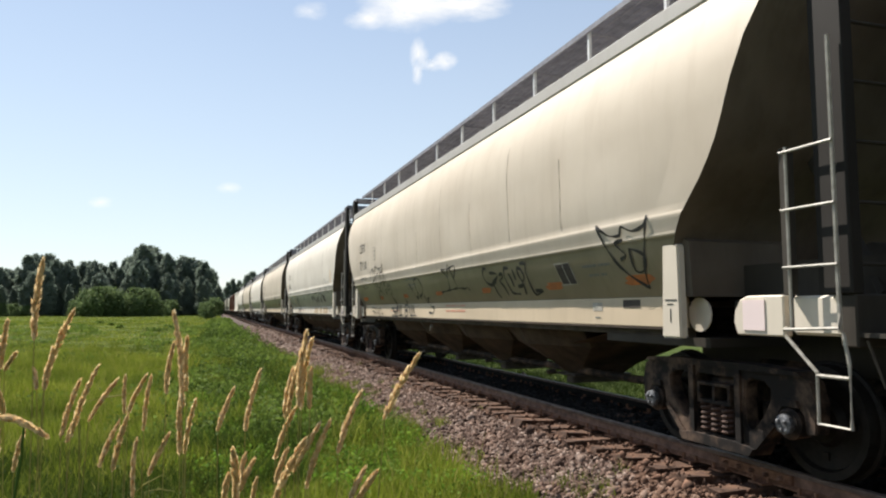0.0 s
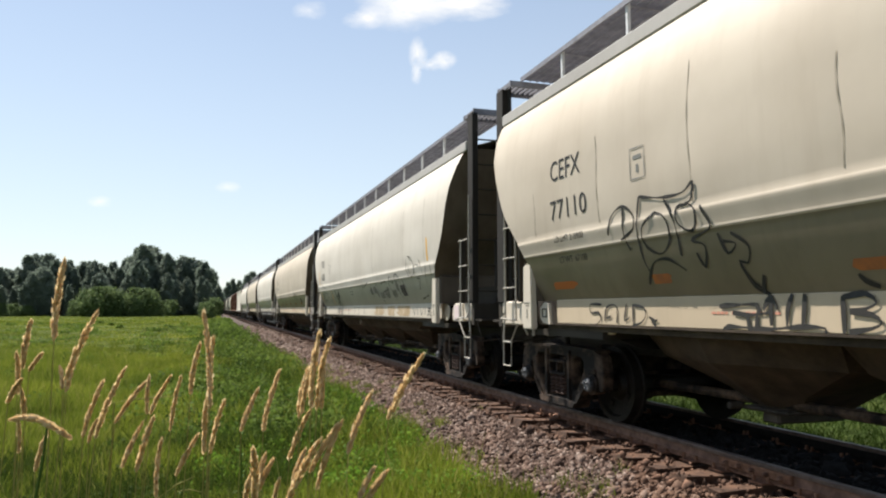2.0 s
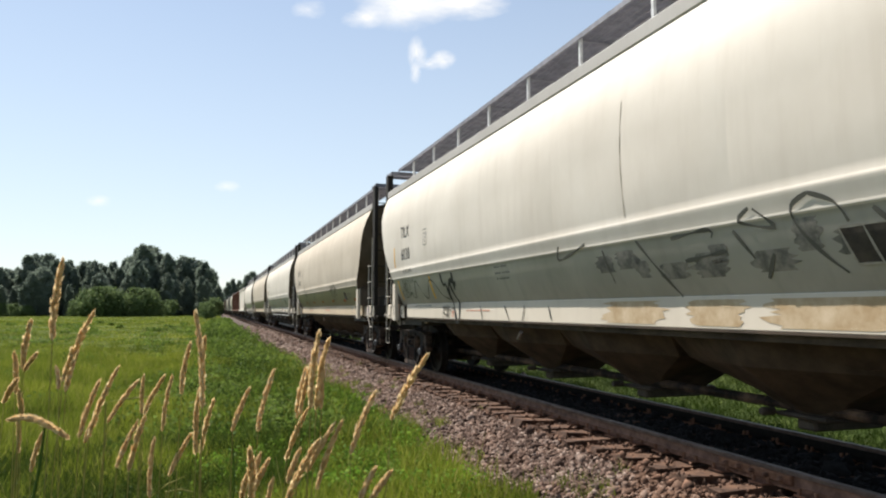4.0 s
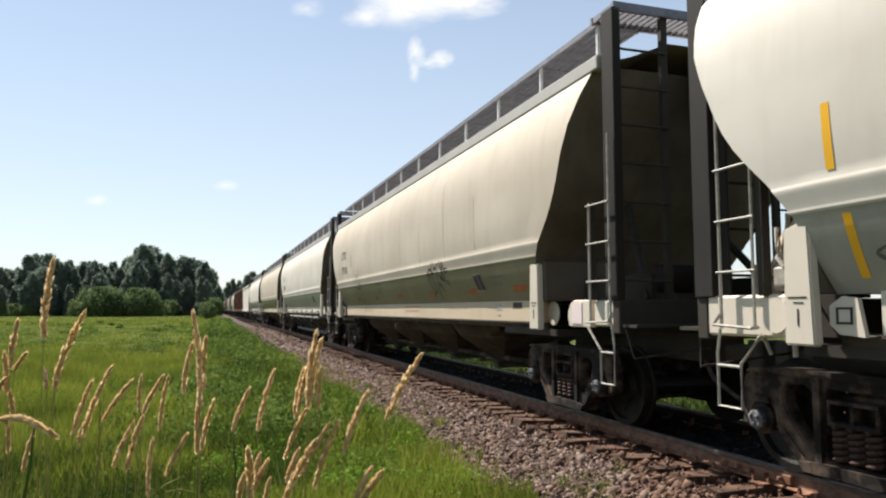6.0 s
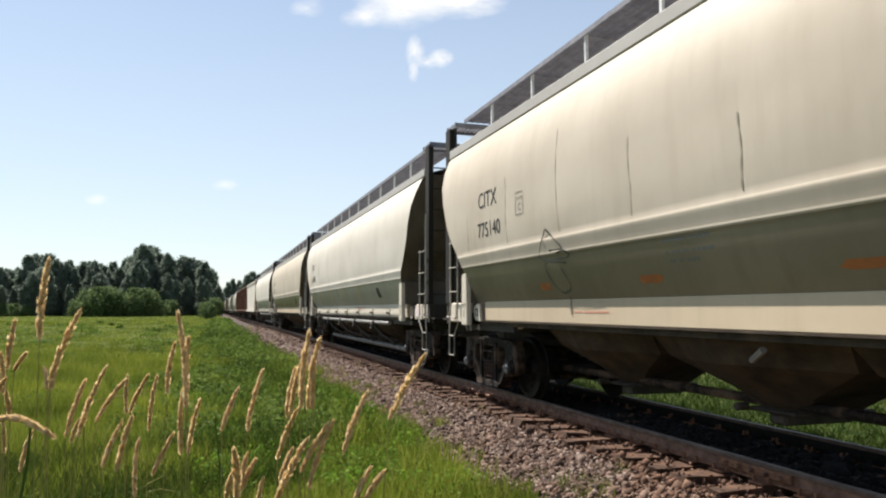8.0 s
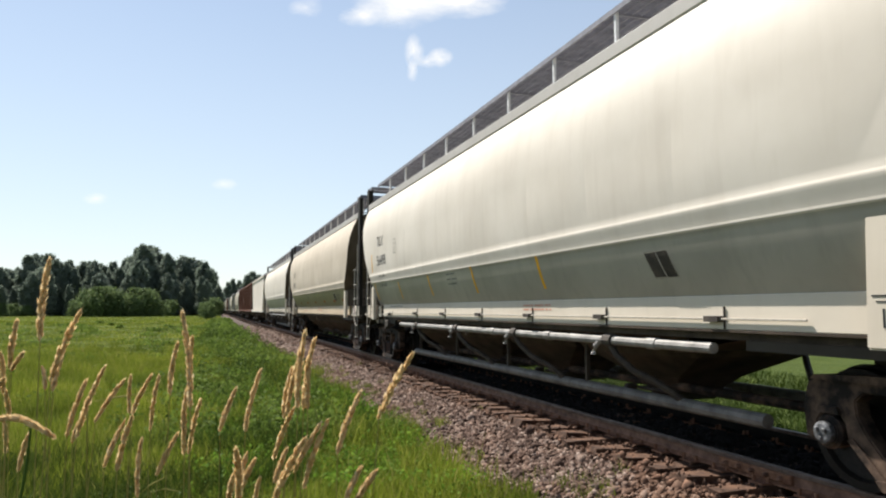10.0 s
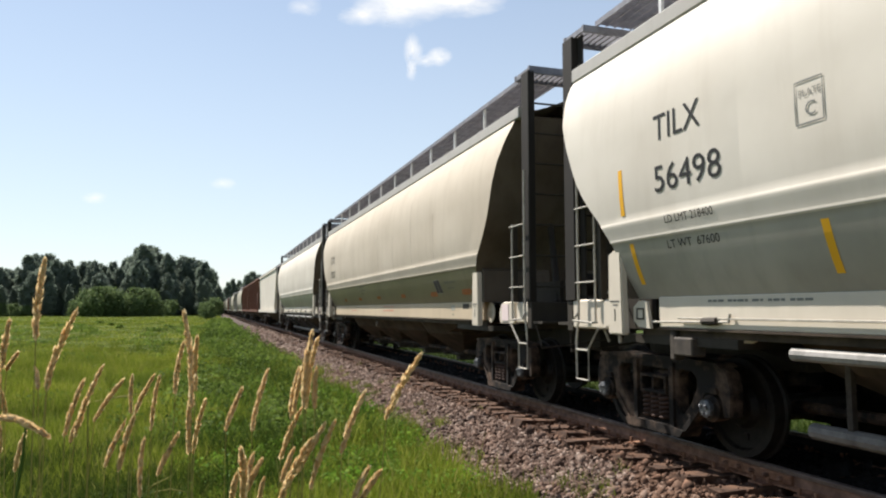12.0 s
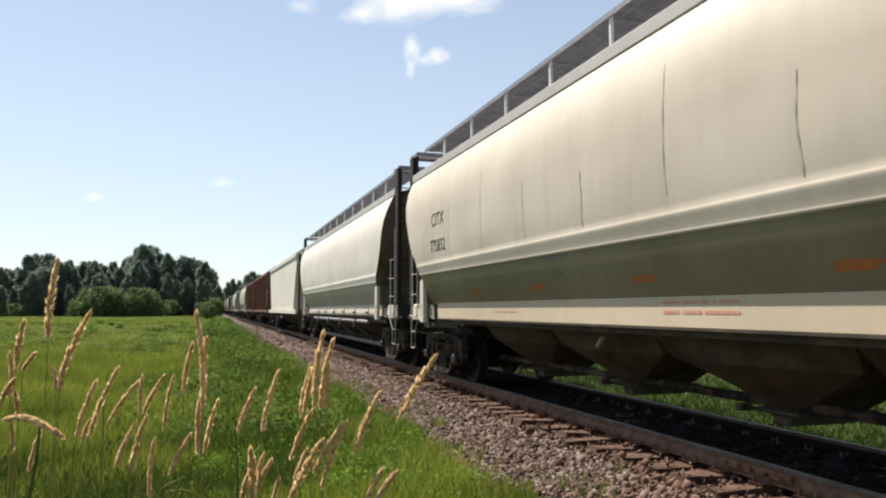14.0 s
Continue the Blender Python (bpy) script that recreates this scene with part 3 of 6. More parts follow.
                lathe(b2, [(s * a, r) for a, r in b3], 28)
            for a in np.linspace(0, 2 * math.pi, 5)[:-1]:
                for s in (-1, 1):
                    box(b2, s * 0.755 - 0.012, s * 0.755 + 0.012, 0.27 * math.cos(a) - 0.03, 0.27 * math.cos(a) + 0.03, 0.27 * math.sin(a) - 0.03, 0.27 * math.sin(a) + 0.03)
            PARTS["wheelset"] = part("wheelset", b2, M_WHEEL, truck, "dark steel wheels on an axle")
            o = PARTS["wheelset"]
        else:
            o = again(PARTS["wheelset"], truck)
        o.matrix_basis = pose(0, k, 0.457)
        wheels.append(o)
    return truck


PARTS = {}
WHEELS = {}


def end_gear(car, sgn, mat):
    """Everything at one end of a hopper car: sill, posts, ladders, steps, platform, coupler. The leading platform is the longer one."""
    far, out, inn = (8.70, 8.31, 7.93) if sgn > 0 else (9.22, 9.14, 8.72)

    def Y(y0, y1):
        return (sgn * y0, sgn * y1)
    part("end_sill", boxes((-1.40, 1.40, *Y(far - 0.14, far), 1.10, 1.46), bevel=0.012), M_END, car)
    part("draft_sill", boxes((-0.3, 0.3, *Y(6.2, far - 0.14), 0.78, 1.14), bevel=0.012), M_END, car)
    for s in (-1, 1):
        if sgn > 0:
            part("side_sill_end", boxes((s * 1.40, s * 1.31, *Y(7.62, far - 0.14), 1.14, 1.47), bevel=0.02), mat, car)
        else:
            bm = bmesh.new()
            prism(bm, [(-8.54, 1.15), (-8.54, 1.465), (-8.15, 1.465), (-8.06, 1.43), (-8.0, 1.34), (-7.99, 1.25), (-8.03, 1.15)], s * 1.36, s * 1.27)
            bmesh.ops.bevel(bm, geom=bm.edges[:], offset=0.012, segments=1, affect="EDGES")
            part("side_sill_end", bm, mat, car)
            part("corner_gusset", boxes((s * 1.365, s * 1.27, *Y(8.63, far - 0.01), 1.17, 1.455), bevel=0.02), mat, car)
            part("inner_sill", boxes((s * 0.95, s * 1.05, *Y(7.62, far - 0.14), 1.16, 1.44), bevel=0.02), M_END, car)
        part("corner_post", boxes((s * 1.32, s * 1.42, *Y(far - 0.24, far), 1.46, 4.64), (s * 1.32, s * 1.345, *Y(far - 0.36, far - 0.24), 1.46, 4.64), bevel=0.008), M_POST, car, "tall grimy corner post, coloured dark for shade")
        # wing plate that carries the body over the truck
        bm = bmesh.new()
        w = 0.0 if sgn > 0 else -0.08
        prism(bm, [(sgn * (7.30 + w), 1.10), (sgn * (7.58 + w), 1.10), (sgn * (7.56 + w), 1.93), (sgn * (7.33 + w), 2.0)], s * 1.43, s * 1.515)
        bmesh.ops.bevel(bm, geom=bm.edges[:], offset=0.015, segments=2, affect="EDGES")
        wing = part("wing_plate", bm, mat, car, "pale upright bolster plate")
        if s < 0:
            part("plate_marks", boxes((-1.519, -1.515, *Y(7.36 + w, 7.53 + w), 1.436, 1.446), (-1.519, -1.515, *Y(7.39 + w, 7.48 + w), 1.40, 1.408), (-1.519, -1.515, *Y(7.435 + w, 7.447 + w), 1.24, 1.36)), M_BLACK, wing, "small black stencil marks")
        bm = bmesh.new()
        prism(bm, [(sgn * 7.30, 1.47), (sgn * 7.58, 1.47), (sgn * 7.54, 1.96), (sgn * 7.38, 2.03)], s * 0.3, s * 1.435)
        part("bolster_web", bm, M_ENDSHEET, car)
        part("bolster_shelf", boxes((s * 0.3, s * 1.30, *Y(5.9, 7.62), 1.02, 1.10)), M_END, car)
        bm = bmesh.new()
        lathe(bm, [(s * 1.27, 0.15), (s * 1.29, 0.155)] if sgn < 0 else [(s * 1.405, 0.13), (s * 1.425, 0.135)], 16)
        bmesh.ops.translate(bm, verts=bm.verts, vec=(0, 7.76 if sgn > 0 else -7.47, 1.31))
        part("round_bracket", bm, mat, car)
        if sgn > 0:
            bm = bmesh.new()
            prism(bm, [(7.0, 1.17), (7.05, 1.43), (7.17, 1.445), (7.28, 1.38), (7.28, 1.25), (7.2, 1.185)], s * 1.365, s * 1.40)
            holder = part("placard_holder", bm, mat, car)
            part("placard_frame", boxes((s * 1.40, s * 1.408, 7.09, 7.22, 1.255, 1.27), (s * 1.40, s * 1.408, 7.09, 7.22, 1.355, 1.37), (s * 1.40, s * 1.408, 7.09, 7.105, 1.27, 1.355), (s * 1.40, s * 1.408, 7.205, 7.22, 1.27, 1.355)), M_FRAME, holder, "dark card frame")
            bm = bmesh.new()
            prism(bm, [(5.62, 1.164), (5.82, 1.075), (6.72, 1.075), (6.75, 1.164)], s * 1.20, s * 1.235)
            part("sill_skirt", bm, M_SILL, car)
        # side ladder with its stirrup step
        x = s * 1.46
        part("ladder_rail", rods([[(x, sgn * out, 1.2), (x, sgn * out, 3.25)]], 0.016), M_RUNG, car)
        part("ladder_rail", rods([[(x, sgn * inn, 1.2), (x, sgn * inn, 2.55)]], 0.014), M_RUNG, car)
        part("ladder_stile", boxes((s * 1.36, s * 1.44, *Y(inn - 0.09, inn - 0.02), 1.46, 2.56), bevel=0.006), M_END, car)
        for z in (1.66, 2.08, 2.51):
            part("rung", rods([[(x + s * 0.02, sgn * (out + 0.02), z), (x + s * 0.02, sgn * (inn - 0.04), z)]], 0.011), M_RUNG, car)
        part("grab_iron", rods([[(x, sgn * out, 1.33), (x + s * 0.05, sgn * (out + 0.04), 1.23), (x + s * 0.05, sgn * (inn - 0.02), 1.21), (x, sgn * (inn - 0.04), 1.22)]], 0.014), M_RUNG, car)
        rows = [[(x, sgn * (out + 0.02), 1.2), (x, sgn * (out + 0.06), 1.0), (x, sgn * (out + 0.06), 0.57), (x, sgn * (out - 0.21), 0.57), (x, sgn * (out - 0.21), 0.92), (x, sgn * (inn - 0.06), 1.16)],
                [(x, sgn * (out + 0.06), 0.90), (x, sgn * (out - 0.21), 0.90)]]
        part("stirrup_step", rods(rows, 0.014), M_RUNG, car, "pale bent-rod step")
        # end ladder
        for z in np.arange(1.66, 4.5, 0.42):
            part("rung", rods([[(s * 1.32, sgn * (far - 0.02), z), (s * 0.74, sgn * (far - 0.02), z)]], 0.014), M_END, car)
        part("end_ladder_stile", boxes((s * 0.70, s * 0.78, *Y(far - 0.1, far - 0.04), 1.46, 4.70)), M_END, car)
        part("end_brace", rods([[(s * 0.9, sgn * (far - 0.2), 1.46), (s * 0.5, sgn * 8.0, 2.7)]], 0.05), M_END, car)
        part("shear_plate", boxes((s * 0.84, s * 0.9, *Y(7.6, far - 0.15), 1.14, 1.75)), M_END, car)
    part("centre_post", boxes((-0.22, 0.22, *Y(far - 0.34, far - 0.22), 1.46, 4.3), bevel=0.01), M_END, car)
    part("crossover_step", boxes((-1.38, 1.38, *Y(far - 0.02, far + 0.28), 1.17, 1.20)), M_END, car)
    if sgn > 0:
        part("train_line", rods([[(-1.2, 7.95, 2.0), (-1.28, 7.86, 1.75), (-1.3, 7.72, 1.62), (-1.3, 7.70, 1.0)]], 0.022), M_RUNG, car)
        part("brake_pipe", rods([[(-1.22, 7.80, 2.1), (-1.15, 8.0, 1.3)]], 0.02), M_RUNG, car)
        bm = bmesh.new()
        lathe(bm, [(-1.25, 0.05), (-1.22, 0.13), (-0.9, 0.13), (-0.87, 0.05)], 14)
        bmesh.ops.translate(bm, verts=bm.verts, vec=(0, 7.78, 1.86))
        part("air_tank", bm, M_SILL, car, "pale air tank")
        part("valve_body", boxes((-1.30, -1.18, 7.74, 7.92, 1.50, 1.70), bevel=0.03), M_RUNG, car)
        part("branch_pipe", rods([[(-1.28, 7.84, 1.7), (-1.26, 7.80, 1.95), (-1.15, 7.7, 2.02)]], 0.018), M_RUNG, car)
        part("branch_pipe", rods([[(-1.3, 7.9, 1.55), (-1.33, 8.0, 1.5), (-1.33, 8.02, 1.2), (-1.25, 8.0, 1.0)]], 0.016), M_RUNG, car)
    else:
        part("placard", boxes((-1.368, -1.358, -8.35, -8.11, 1.19, 1.43)), M_PINK, car, "pale pink placard")
        bm = bmesh.new()
        lathe(bm, [(-0.5, 0.06), (-0.47, 0.17), (0.25, 0.17), (0.28, 0.06)], 16)
        bmesh.ops.translate(bm, verts=bm.verts, vec=(0, -8.55, 1.72))
        part("brake_cylinder", bm, M_END, car)
        bm = bmesh.new()
        ring = [(0.25 * math.cos(a), -9.30, 3.1 + 0.25 * math.sin(a)) for a in np.linspace(0, 2 * math.pi, 19)]
        tube(bm, [(c[0] + 0.85, c[1], c[2]) for c in ring], 0.014, 5)
        tube(bm, [(0.6, -9.30, 3.1), (1.1, -9.30, 3.1)], 0.012, 5)
        tube(bm, [(0.85, -9.30, 2.85), (0.85, -9.30, 3.35)], 0.012, 5)
        part("brake_wheel", bm, M_END, car)
    # roof platform across the end
    bm = boxes((-1.40, 1.40, *Y(far - 0.04, far), 4.60, 4.70), (-1.40, 1.40, *Y(far - 0.5, far - 0.46), 4.61, 4.69))
    for x in np.arange(-1.38, 1.4, 0.08):
        box(bm, x - 0.012, x + 0.012, *Y(far - 0.48, far - 0.02), 4.62, 4.685)
    tagged(part("end_platform", bm, M_GRATE, car, "dark grating platform"), kind="stuff")
    # coupler and hose
    end = 9.15 if sgn > 0 else 9.85
    bm = boxes((-0.10, 0.10, *Y(far, end - 0.15), 0.80, 0.98), (-0.17, 0.17, *Y(end - 0.2, end), 0.74, 1.04), bevel=0.02)
    part("coupler", bm, M_FRAME, car)
    part("brake_hose", rods([[(-0.35, sgn * far, 0.8), (-0.36, sgn * (far + 0.15), 0.62), (-0.33, sgn * (end - 0.15), 0.45), (-0.28, sgn * end, 0.5)]], 0.025), M_FRAME, car)
    part("uncoupling_lever", rods([[(-1.35, sgn * (far + 0.03), 1.15), (-1.3, sgn * (far + 0.1), 0.85), (-0.3, sgn * (far + 0.1), 0.95)]], 0.012), M_FRAME, car)


def build_hopper(mat, sill_mat, pipes, label):
    """A covered hopper car with curved sides, four bays, roof walkways and two trucks."""
    car = new("covered_hopper_car", None)
    tagged(car, label, "hopper car", group="cars of the passing freight train")
    wheels = []
    for s in (-1, 1):
        part("side_sheet", shell(s, mat is not M_GREYCREAM), [mat, M_BELLY if mat is M_CREAM else M_WHITEBELLY], car, "curved welded steel side, darker below the ridge with grime and painted shade", smooth=True)
    r = random.Random(len(label))
    for u in SEAMS:
        if abs(u) < 7.2 and r.random() < (0.25 if mat is M_WHITE else 0.8):
            lo, hi, n = 2.27, r.uniform(2.7, 3.6), 16
            bm = bmesh.new()
            ribbon(bm, [(u + 0.012 * math.sin(k * 0.45 + u), lo + (hi - lo) * k / n) for k in range(n + 1)], r.uniform(0.010, 0.018), 0.0022)
            part("weld_seam", bm, M_SEAM, car, "thin dark grime along a weld")
    for s in (-1, 1):
        part("end_sheet", end_sheet(s), M_ENDSHEET, car, "grimy sloping end sheet, coloured dark for shade", smooth=True)
    bm = bmesh.new()
    rows = [[bm.verts.new((x, y, z)) for x, z in ((-1.345, ZTOP), (-0.95, ZTOP + 0.12), (-0.45, 4.46), (0.45, 4.46), (0.95, ZTOP + 0.12), (1.345, ZTOP))] for y in (-8.85, 8.5)]
    for i in range(5):
        bm.faces.new((rows[0][i], rows[0][i + 1], rows[1][i + 1], rows[1][i]))
    part("roof", bm, mat, car)
    part("hatch", boxes((-0.33, 0.33, -7.8, 7.8, 4.44, 4.54), bevel=0.03), M_END, car)
    for s in (-1, 1):
        part("roof_edge", boxes((s * 1.25, s * 1.418, -8.88, 8.53, ZTOP - 0.07, ZTOP + 0.09), bevel=0.012), M_EDGE, car)
        part("side_sill", boxes((s * 1.26, s * SILL_X, -7.30, 6.93, 1.185, SILL_TOP), bevel=0.008), sill_mat, car, "flat pale side sill")
        part("sill_flange", boxes((s * 1.22, s * (SILL_X + 0.015), -7.3, 6.93, 1.165, 1.184), (s * 1.20, s * 1.28, -7.3, 7.3, 1.10, 1.165)), M_HOPPER, car)
        # roof walkway of grating on posts
        bm = boxes((s * 1.19, s * 1.215, -8.75, 8.25, 4.70, 4.765), (s * 0.62, s * 0.64, -8.75, 8.25, 4.70, 4.757))
        for x in (0.73, 0.84, 0.95, 1.06):
            box(bm, s * x, s * (x + 0.012), -8.75, 8.25, 4.715, 4.752)
        for y in np.arange(-8.74, 8.24, 0.05):
            box(bm, s * 0.62, s * 1.2, y - 0.006, y + 0.006, 4.72, 4.757)
        tagged(part("roof_walkway", bm, M_GRATE, car, "dark open grating walkway"), kind="stuff")
        for k in range(11):
            y = -8.50 + 1.55 * k
            part("walkway_post", boxes((s * 1.155, s * 1.19, y - 0.022, y + 0.022, ZTOP + 0.06, 4.74), (s * 1.155, s * 1.30, y - 0.02, y + 0.02, ZTOP + 0.05, ZTOP + 0.095)), M_GALV, car)
            part("walkway_bearer", boxes((s * 0.62, s * 1.185, y - 0.015, y + 0.015, 4.69, 4.714)), M_GRATE, car)
    for u in (-3.30, -0.73, 1.83, 4.40):
        hb = part("hopper_bay", hopper_bay(bmesh.new(), u), M_HOPPER, car, "dusty tapering discharge bay")
        bm = boxes((-0.48, 0.48, u - 0.30, u + 0.30, 0.385, 0.425), (-0.40, 0.40, u - 0.11, u + 0.11, 0.28, 0.385), bevel=0.02)
        part("outlet_gate", bm, M_FRAME, hb)
        bm = bmesh.new()
        lathe(bm, [(-0.62, 0.03), (-0.60, 0.04), (-0.48, 0.04)], 10)
        bmesh.ops.translate(bm, verts=bm.verts, vec=(0, u + 0.3, 0.42))
        part("gate_capstan", bm, M_FRAME, hb)
    part("centre_ridge", boxes((-0.26, 0.26, -6.4, 6.4, 0.98, 1.38)), M_HOPPER, car)
    part("brake_rod", rods([[(-0.35, -6.3, 0.48), (-0.35, 6.3, 0.48)]], 0.05, 8), M_TRUCK, car)
    part("pull_latch", rods([[(-1.16, 1.26, 0.93), (-1.2, 1.08, 1.03)]], 0.03), M_PIPE, car, "bright metal latch")
    for k in (-1, 1):
        bm = bmesh.new()
        v = [bm.verts.new(c) for c in ((-1.0, 5.6 if k > 0 else -4.5, 0.92), (1.0, 5.6 if k > 0 else -4.5, 0.92), (1.24, k * 7.0, 1.30), (-1.24, k * 7.0, 1.30))]
        bm.faces.new(v)
        part("slope_sheet", bm, M_HOPPER, car)
        end_gear(car, k, M_WHITESILL)
    if pipes:
        for s in (-1, 1):
            bm = bmesh.new()
            tube(bm, [(s * 1.30, -5.5, 1.02), (s * 1.30, 5.3, 1.02)], 0.05, 10)
            for y in (-4.6, -2.3, -0.4, 1.6, 3.9):
                tube(bm, [(s * 1.30, y - 0.08, 1.02), (s * 1.30, y + 0.08, 1.02)], 0.06, 10)
            part("upper_pipe", bm, M_PIPE, car, "silver unloading pipe", smooth=False)
            bm = bmesh.new()
            tube(bm, [(s * 0.84, -5.6, 0.385), (s * 0.84, 5.6, 0.385)], 0.065, 10)
            part("lower_pipe", bm, M_DULLPIPE, car, "dull grey unloading pipe")
            for u in (-3.30, -0.73, 1.83, 4.40):
                part("connecting_hose", rods([[(s * 1.30, u - 0.50, 0.98), (s * 1.27, u - 0.58, 0.86), (s * 1.16, u - 0.74, 0.70), (s * 1.02, u - 0.92, 0.60), (s * 0.92, u - 1.06, 0.50), (s * 0.84, u - 1.12, 0.42)]], 0.04, 8), M_FRAME, car, "black ribbed hose")
                part("hose_clamp", rods([[(s * 1.30, u - 0.58, 1.02), (s * 1.30, u - 0.42, 1.02)]], 0.075, 10), M_FRAME, car, "dark pipe clamp")
                part("valve", rods([[(s * 1.31, u - 0.30, 1.02), (s * 1.345, u - 0.26, 0.95), (s * 1.35, u - 0.22, 0.86)]], 0.034, 8), M_PIPE, car, "bent metal valve outlet")
                part("pipe_hanger", boxes((s * 0.82, s * 0.87, u + 0.8, u + 0.85, 0.36, 1.15)), M_FRAME, car)
            for u in (-5.7, -3.8, -1.9, 0.0, 1.9, 3.8):
                part("side_handle", boxes((s * (SILL_X - 0.004), s * (SILL_X + 0.06), u + 0.02, u + 0.20, 1.25, 1.30), (s * (SILL_X - 0.004), s * (SILL_X + 0.015), u - 0.012, u, 1.19, 1.38)), M_FRAME, car)
            part("sill_cable", rods([[(s * (SILL_X + 0.022), -6.6, 1.275), (s * (SILL_X + 0.025), 6.6, 1.275)]], 0.010, 5), M_RUNG, car)
    for y in (-7.4, 7.4):
        truck_parts(car, y, wheels)
    WHEELS[car.name] = wheels
    return car


def build_box_hopper(mat, label, name="covered_hopper_car", top=4.15, ribs=True):
    """A straight-sided ribbed hopper car, seen far down the line."""
    car = tagged(new(name, None), label, "hopper car", group="cars of the passing freight train")
    wheels = []
    bm = bmesh.new()
    prism(bm, [(-8.3, top), (8.3, top), (8.3, 3.6), (6.9, 1.3), (-6.9, 1.3), (-8.3, 3.6)], -1.52, 1.52)
    part("body", bm, mat, car)
    for s in (-1, 1):
        part("top_chord", boxes((s * 1.50, s * 1.58, -8.4, 8.4, top - 0.12, top + 0.03)), mat, car)
        part("side_sill", boxes((s * 1.48, s * 1.58, -8.6, 8.6, 1.15, 1.36)), mat, car)
        if ribs:
            for y in np.arange(-7.7, 7.8, 1.1):
                part("rib", boxes((s * 1.52, s * 1.60, y - 0.05, y + 0.05, 1.36 if abs(y) < 6.9 else 2.9, top - 0.12)), mat, car)
        part("roof_walkway", boxes((s * 0.5, s * 1.1, -8.8, 8.8, top + 0.35, top + 0.39)), M_GRATE, car)
        for y in np.arange(-8.2, 8.3, 1.64):
            part("walkway_post", boxes((s * 1.06, s * 1.09, y - 0.02, y + 0.02, top, top + 0.36)), M_GALV, car)
    for k in (-1, 1):
        part("end_frame", boxes((-1.4, 1.4, k * 8.5, k * 8.75, 0.95, 1.35), (-1.45, -1.35, k * 8.5, k * 8.62, 1.35, top), (1.35, 1.45, k * 8.5, k * 8.62, 1.35, top)), M_END, car)
        part("coupler", boxes((-0.12, 0.12, k * 8.7, k * 9.45, 0.78, 1.0)), M_FRAME, car)
    for u in (-3.6, 0, 3.6):
        part("hopper_bay", hopper_bay(bmesh.new(), u), M_HOPPER, car)
    part("centre_sill", boxes((-0.3, 0.3, -8.7, 8.7, 0.78, 1.1)), M_FRAME, car)
    for y in (-7.2, 7.2):
        truck_parts(car, y, wheels)
    WHEELS[car.name] = wheels
    return car


# ---- lettering and marks that lie on the curved sides ----
def on_side(u, z, lift=0.0035):
    if z < SILL_TOP:
        return Vector((-SILL_X - lift, u, z))
    return Vector((-side_off(z) - swell(u, z) - lift, u, z))


def ribbon(bm, pts, w, lift=0.0035):
    """A painted stroke through (u, z) points, laid on the side."""
    p = [Vector(q) for q in pts]
    fine = []
    for i in range(len(p) - 1):
        a, b, c, d = p[max(i - 1, 0)], p[i], p[i + 1], p[min(i + 2, len(p) - 1)]
        n = max(2, int((c - b).length / 0.04))
        for k in range(n):
            t = k / n
            fine.append(0.5 * ((2 * b) + (c - a) * t + (2 * a - 5 * b + 4 * c - d) * t * t + (3 * b - a - 3 * c + d) * t ** 3))
    fine.append(p[-1])
    last = None
    for i, q in enumerate(fine):
        d = fine[min(i + 1, len(fine) - 1)] - fine[max(i - 1, 0)]
        if d.length < 1e-6:
            continue
        nrm = Vector((-d.y, d.x)).normalized() * w * 0.5 * (0.8 + 0.35 * math.sin(i * 0.7))
        a, b = bm.verts.new(on_side(*(q + nrm), lift)), bm.verts.new(on_side(*(q - nrm), lift))
        if last:
            bm.faces.new((last[0], last[1], b, a))
        last = (a, b)


COATS = {}


def strokes(name, car, rows, w, mat, label):
    """Sprayed or drawn lines; each one lies a hair above the last."""
    for r in rows:
        COATS[car.name] = COATS.get(car.name, 0) + 1
        bm = bmesh.new()
        ribbon(bm, r, w, 0.0046 + 0.00018 * (COATS[car.name] % 40))
        ob = part(name, bm, mat, car, label)
    return ob


def patch(bm, u0, u1, z0, z1):
    n = max(1, int((z1 - z0) / 0.08))
    zs = [z0 + (z1 - z0) * k / n for k in range(n + 1)]
    rows = [[bm.verts.new(on_side(u, z)) for u in (u0, u1)] for z in zs]
    for a, b in zip(rows, rows[1:]):
        bm.faces.new((a[0], a[1], b[1], b[0]))


def bars(name, car, rows, mat, label):
    for r in rows:
        bm = bmesh.new()
        patch(bm, *r)
        ob = part(name, bm, mat, car, label)
    return ob


